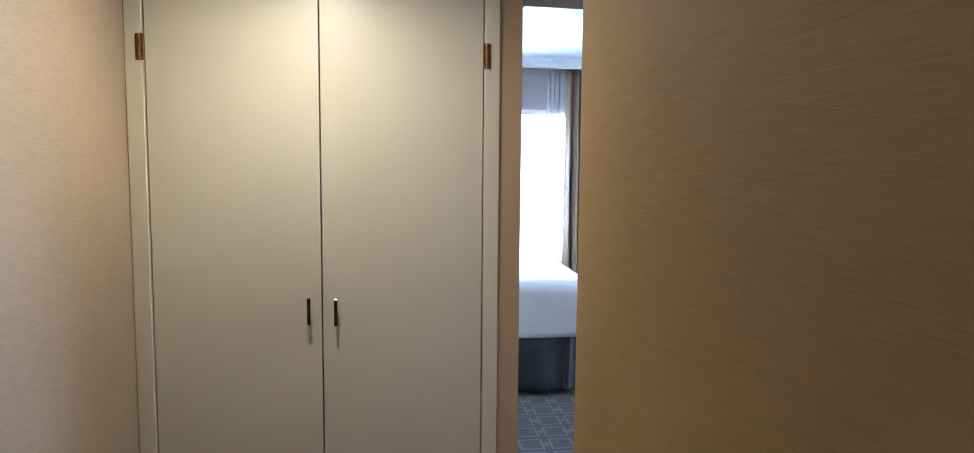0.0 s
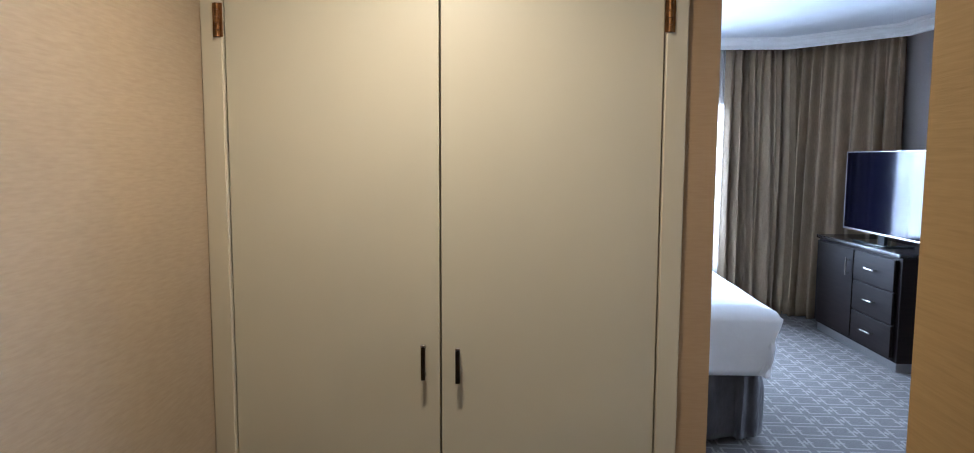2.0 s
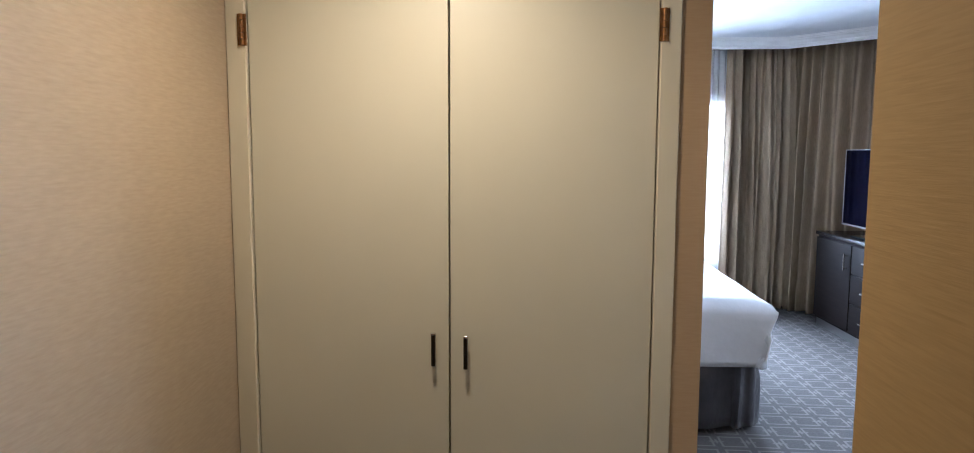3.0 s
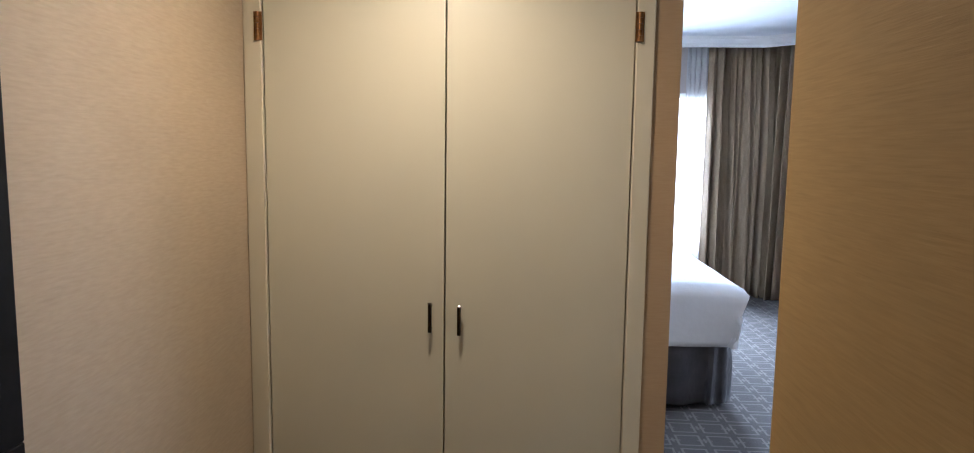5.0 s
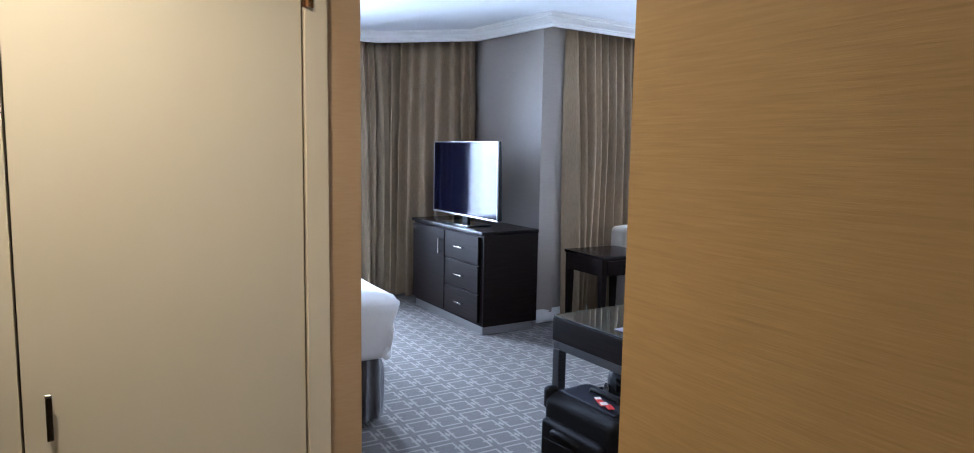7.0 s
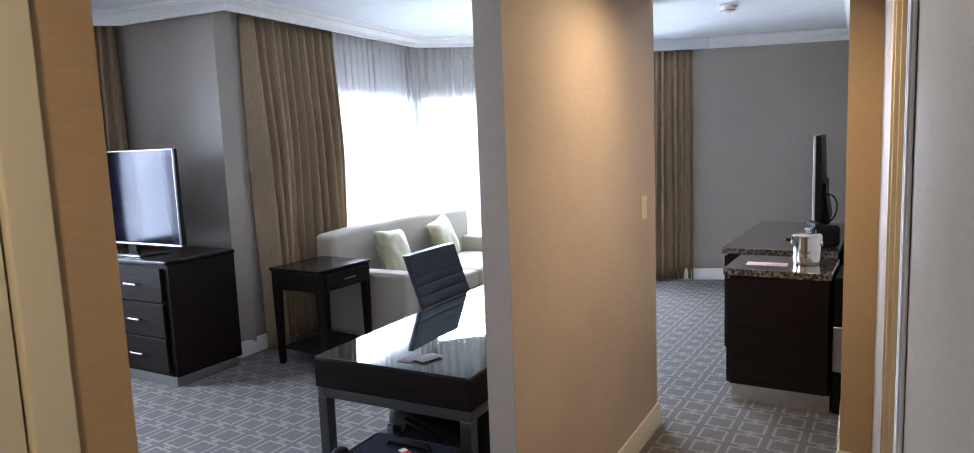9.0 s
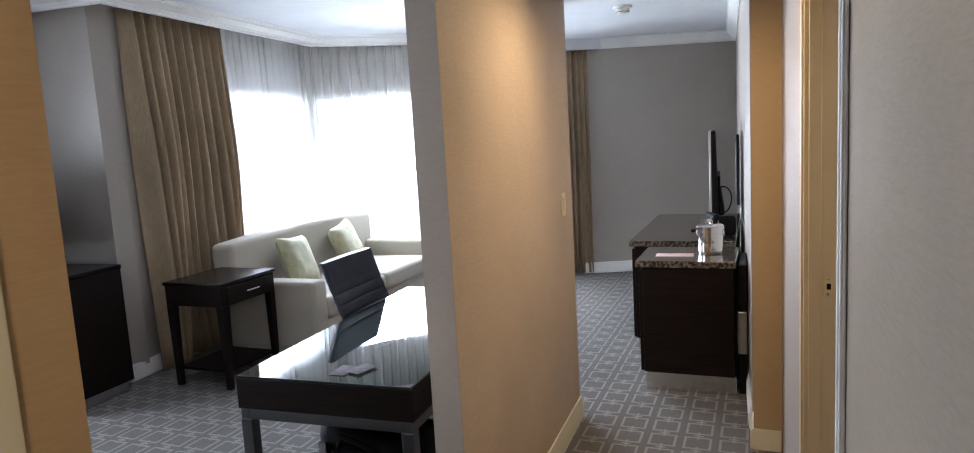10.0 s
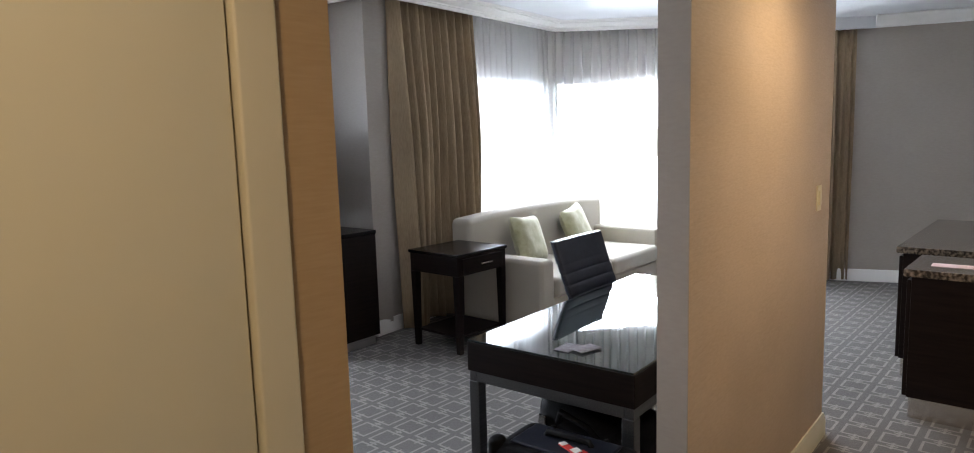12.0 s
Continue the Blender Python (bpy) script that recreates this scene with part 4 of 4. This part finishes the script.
def travel_bag():
    """Slumped soft bag, higher at one end, with straps and buckles."""
    ob = thing("travel_bag", pose(2.10, 2.975, 0, 0, 0, -2), "black soft travel bag under the desk", "bag")
    bm = bm_box(0.32, 0.44, 0.56, (0, 0, 0.0), 0.07, 4)
    for v in bm.verts:
        if v.co.z > 0.3:
            v.co.z -= 0.10 * max(0, 0.10 - v.co.y) / 0.3 + 0.02 * noise.noise(v.co * 9)
        v.co.x += 0.012 * noise.noise(v.co * 7)
    part("body", bm, NYLON, ob)
    for y, z in ((0.17, 0.50), (-0.17, 0.43)):
        s = part("strap", bm_tube([(-0.155, y, 0.12), (-0.168, y, 0.30), (-0.160, y, z - 0.05), (-0.11, y, z + 0.02)], 0.010), NYLON, ob)
        part("buckle", bm_box(0.014, 0.034, 0.05, (-0.170, y, z - 0.08), 0.004), CHROME, s, "chrome buckle")
    part("carry_handle", bm_tube([(-0.165, 0.10, 0.46), (-0.20, 0.06, 0.52), (-0.20, -0.06, 0.49), (-0.165, -0.10, 0.42)], 0.012), NYLON, ob)


travel_bag()


def cabinet(name, x0, x1, y0, y1, h, label, doors):
    """Dark cabinet with granite top; its doors face +y."""
    ob = thing(name, pose((x0 + x1) / 2, (y0 + y1) / 2, 0), label, "cabinet")
    L, D = x1 - x0, y1 - y0
    part("plinth", bm_box(L - 0.03, D - 0.03, 0.112, (0, -0.022, 0), 0.002), NICKEL, ob, "brushed metal plinth")
    part("body", bm_box(L - 0.02, D - 0.03, h - 0.152, (0, -0.01, 0.11), 0.003), ESPRESSO, ob)
    part("granite_top", bm_box(L + 0.01, D + 0.02, 0.040, (0, 0, h - 0.04), 0.006, 3), GRANITE, ob, "speckled brown granite top")
    w = (L - 0.03) / doors
    for k in range(doors):
        x = -L / 2 + 0.015 + w * (k + 0.5)
        d = part("door", bm_box(w - 0.006, 0.02, h - 0.175, (x, D / 2 - 0.014, 0.115), 0.003), ESPRESSO, ob)
        part("handle", bm_box(0.012, 0.02, 0.13, (x + w * 0.4, D / 2 + 0.006, h * 0.55), 0.003), NICKEL, d, "nickel bar pull")
    return ob


cabinet("minibar_cabinet", 3.93, 4.42, 1.775, 2.315, 0.79, "dark wooden minibar cabinet with brown granite top", 1)
cabinet("credenza", 4.60, 6.08, 1.80, 2.47, 0.80, "long dark credenza with brown granite top", 3)

television("television", pose(5.42, 1.99, 0.801, 0, 0, 93.2 + 180), 0.98, 0.64, "flat television turned edge-on on the granite credenza", 0.05)
ob = solid("tv_cable", bm_tube([(4.97 + 0.03 * math.sin(1.3 * a), 1.875 + 0.062 * math.cos(a) + 0.004 * a, 1.04 + 0.085 * math.sin(a) - 0.012 * max(0, a - 3.1)) for a in np.linspace(0.25, 4.3, 22)], 0.005, 8), BLACKPLASTIC, "black cable looping behind the television", "cable")


def desk_phone():
    ob = thing("telephone", pose(4.86, 1.90, 0.801, 0, 0, 20), "black telephone on the granite top", "telephone")
    bm = bm_box(0.20, 0.17, 0.10, (0, 0, 0), 0.03, 3)
    for v in bm.verts:
        if v.co.z > 0.05:
            v.co.z += 0.10 * (0.5 - v.co.x / 0.2) * 0.5
    part("body", bm, BLACKPLASTIC, ob)
    part("handset", bm_box(0.20, 0.045, 0.035, (0, 0.05, 0.12), 0.014, 3), BLACKPLASTIC, ob)


desk_phone()


def ice_bucket():
    ob = thing("ice_bucket", pose(4.19, 1.92, 0.7905), "brushed steel ice bucket with tongs on the granite", "ice bucket")
    part("vessel", bm_lathe([(0.062, 0.0), (0.066, 0.004), (0.078, 0.155), (0.082, 0.160), (0.082, 0.168), (0.074, 0.168), (0.070, 0.02), (0.01, 0.012)], 40), BUCKET, ob, "brushed steel vessel")
    for s in (-1, 1):
        part("ring_handle", bm_tube([(s * 0.078, 0.02 * math.cos(a), 0.128 + 0.02 * math.sin(a)) for a in np.linspace(0, 6.1, 14)], 0.0035, 6), CHROME, ob, "", pose(0, 0, 0, 0, 0, 90))
    part("lid", bm_lathe([(0.076, 0.166), (0.079, 0.170), (0.070, 0.178), (0.02, 0.182), (0.01, 0.182)], 36), BUCKET, ob, "polished steel lid")
    part("lid_knob", bm_lathe([(0.006, 0.181), (0.006, 0.192), (0.014, 0.198), (0.014, 0.206), (0.004, 0.211)], 20), CHROME, ob)
    part("side_knob", bm_cyl(0.010, 0.010, 0.03, (0, 0, 0), 16, 0.003), BLACKPLASTIC, ob, "black grip", pose(-0.01, 0.078, 0.14, -90, 0, 0))
    for k, y in enumerate((-0.02, 0.015)):
        part("tongs_arm", bm_box(0.014, 0.004, 0.03, (-0.035 + 0.02 * k, y - 0.03, 0.174), 0.001), CHROME, ob)


ice_bucket()
ob = solid("menu_card", bm_box(0.10, 0.22, 0.002, (0, 0, 0), 0.0005), PINKPAPER, "pale pink printed card lying on the granite", "card", pose(4.12, 2.12, 0.7905, 0, 0, 3))
ob = thing("fridge_unit", pose(4.19, 1.735, 0), "slim black appliance edge with a steel band beside the minibar", "appliance")
part("column", bm_box(0.40, 0.045, 0.76, (0, 0, 0.0), 0.004), BLACKPLASTIC, ob)
part("steel_band", bm_box(0.03, 0.050, 0.25, (-0.195, 0.002, 0.24), 0.006), STEEL, ob, "brushed steel band")


def framed_picture():
    ob = thing("framed_picture", pose(6.75, 1.825, 0.84, 0, 0, 2.6), "black framed picture seen edge-on on the grey wall", "picture")
    part("frame", bm_box(0.8, 0.03, 0.62, (0, 0.014, 0), 0.004), BLACKPLASTIC, ob)
    part("print", bm_box(0.68, 0.004, 0.50, (0, 0.031, 0.06), 0.0008), CARDPAPER, ob)


framed_picture()


def smoke_detector():
    ob = thing("smoke_detector", pose(5.61, 2.66, 2.545), "round white smoke detector on the ceiling", "smoke detector")
    part("base", bm_lathe([(0.01, 0.0), (0.075, 0.0), (0.078, -0.018), (0.066, -0.024), (0.01, -0.024)][::-1], 32), WHITEPLASTIC, ob)
    part("sensor", bm_lathe([(0.01, -0.026), (0.052, -0.026), (0.052, -0.046), (0.036, -0.062), (0.01, -0.066)][::-1], 32), WHITEPLASTIC, ob)
    part("slot_ring", bm_lathe([(0.01, -0.0465), (0.054, -0.0465), (0.054, -0.050), (0.01, -0.050)][::-1], 32), BLACKPLASTIC, ob)


smoke_detector()


def floor_lamp():
    ob = thing("floor_lamp", pose(6.02, 4.63, 0), "slim floor lamp with a pale drum shade beside the sofa", "floor lamp")
    part("base", bm_lathe([(0.14, 0.0), (0.14, 0.018), (0.02, 0.03), (0.01, 0.032)], 32), STEEL, ob)
    part("pole", bm_cyl(0.011, 0.011, 1.30, (0, 0, 0.03), 14), STEEL, ob)
    bm = bmesh.new()
    bmesh.ops.create_cone(bm, cap_ends=False, segments=36, radius1=0.20, radius2=0.17, depth=0.27)
    bmesh.ops.translate(bm, vec=(0, 0, 1.43), verts=bm.verts)
    o = part("shade", bm, SHADE, ob, "pale fabric drum shade")
    mod = o.modifiers.new("thickness", "SOLIDIFY")
    mod.thickness = 0.003


floor_lamp()
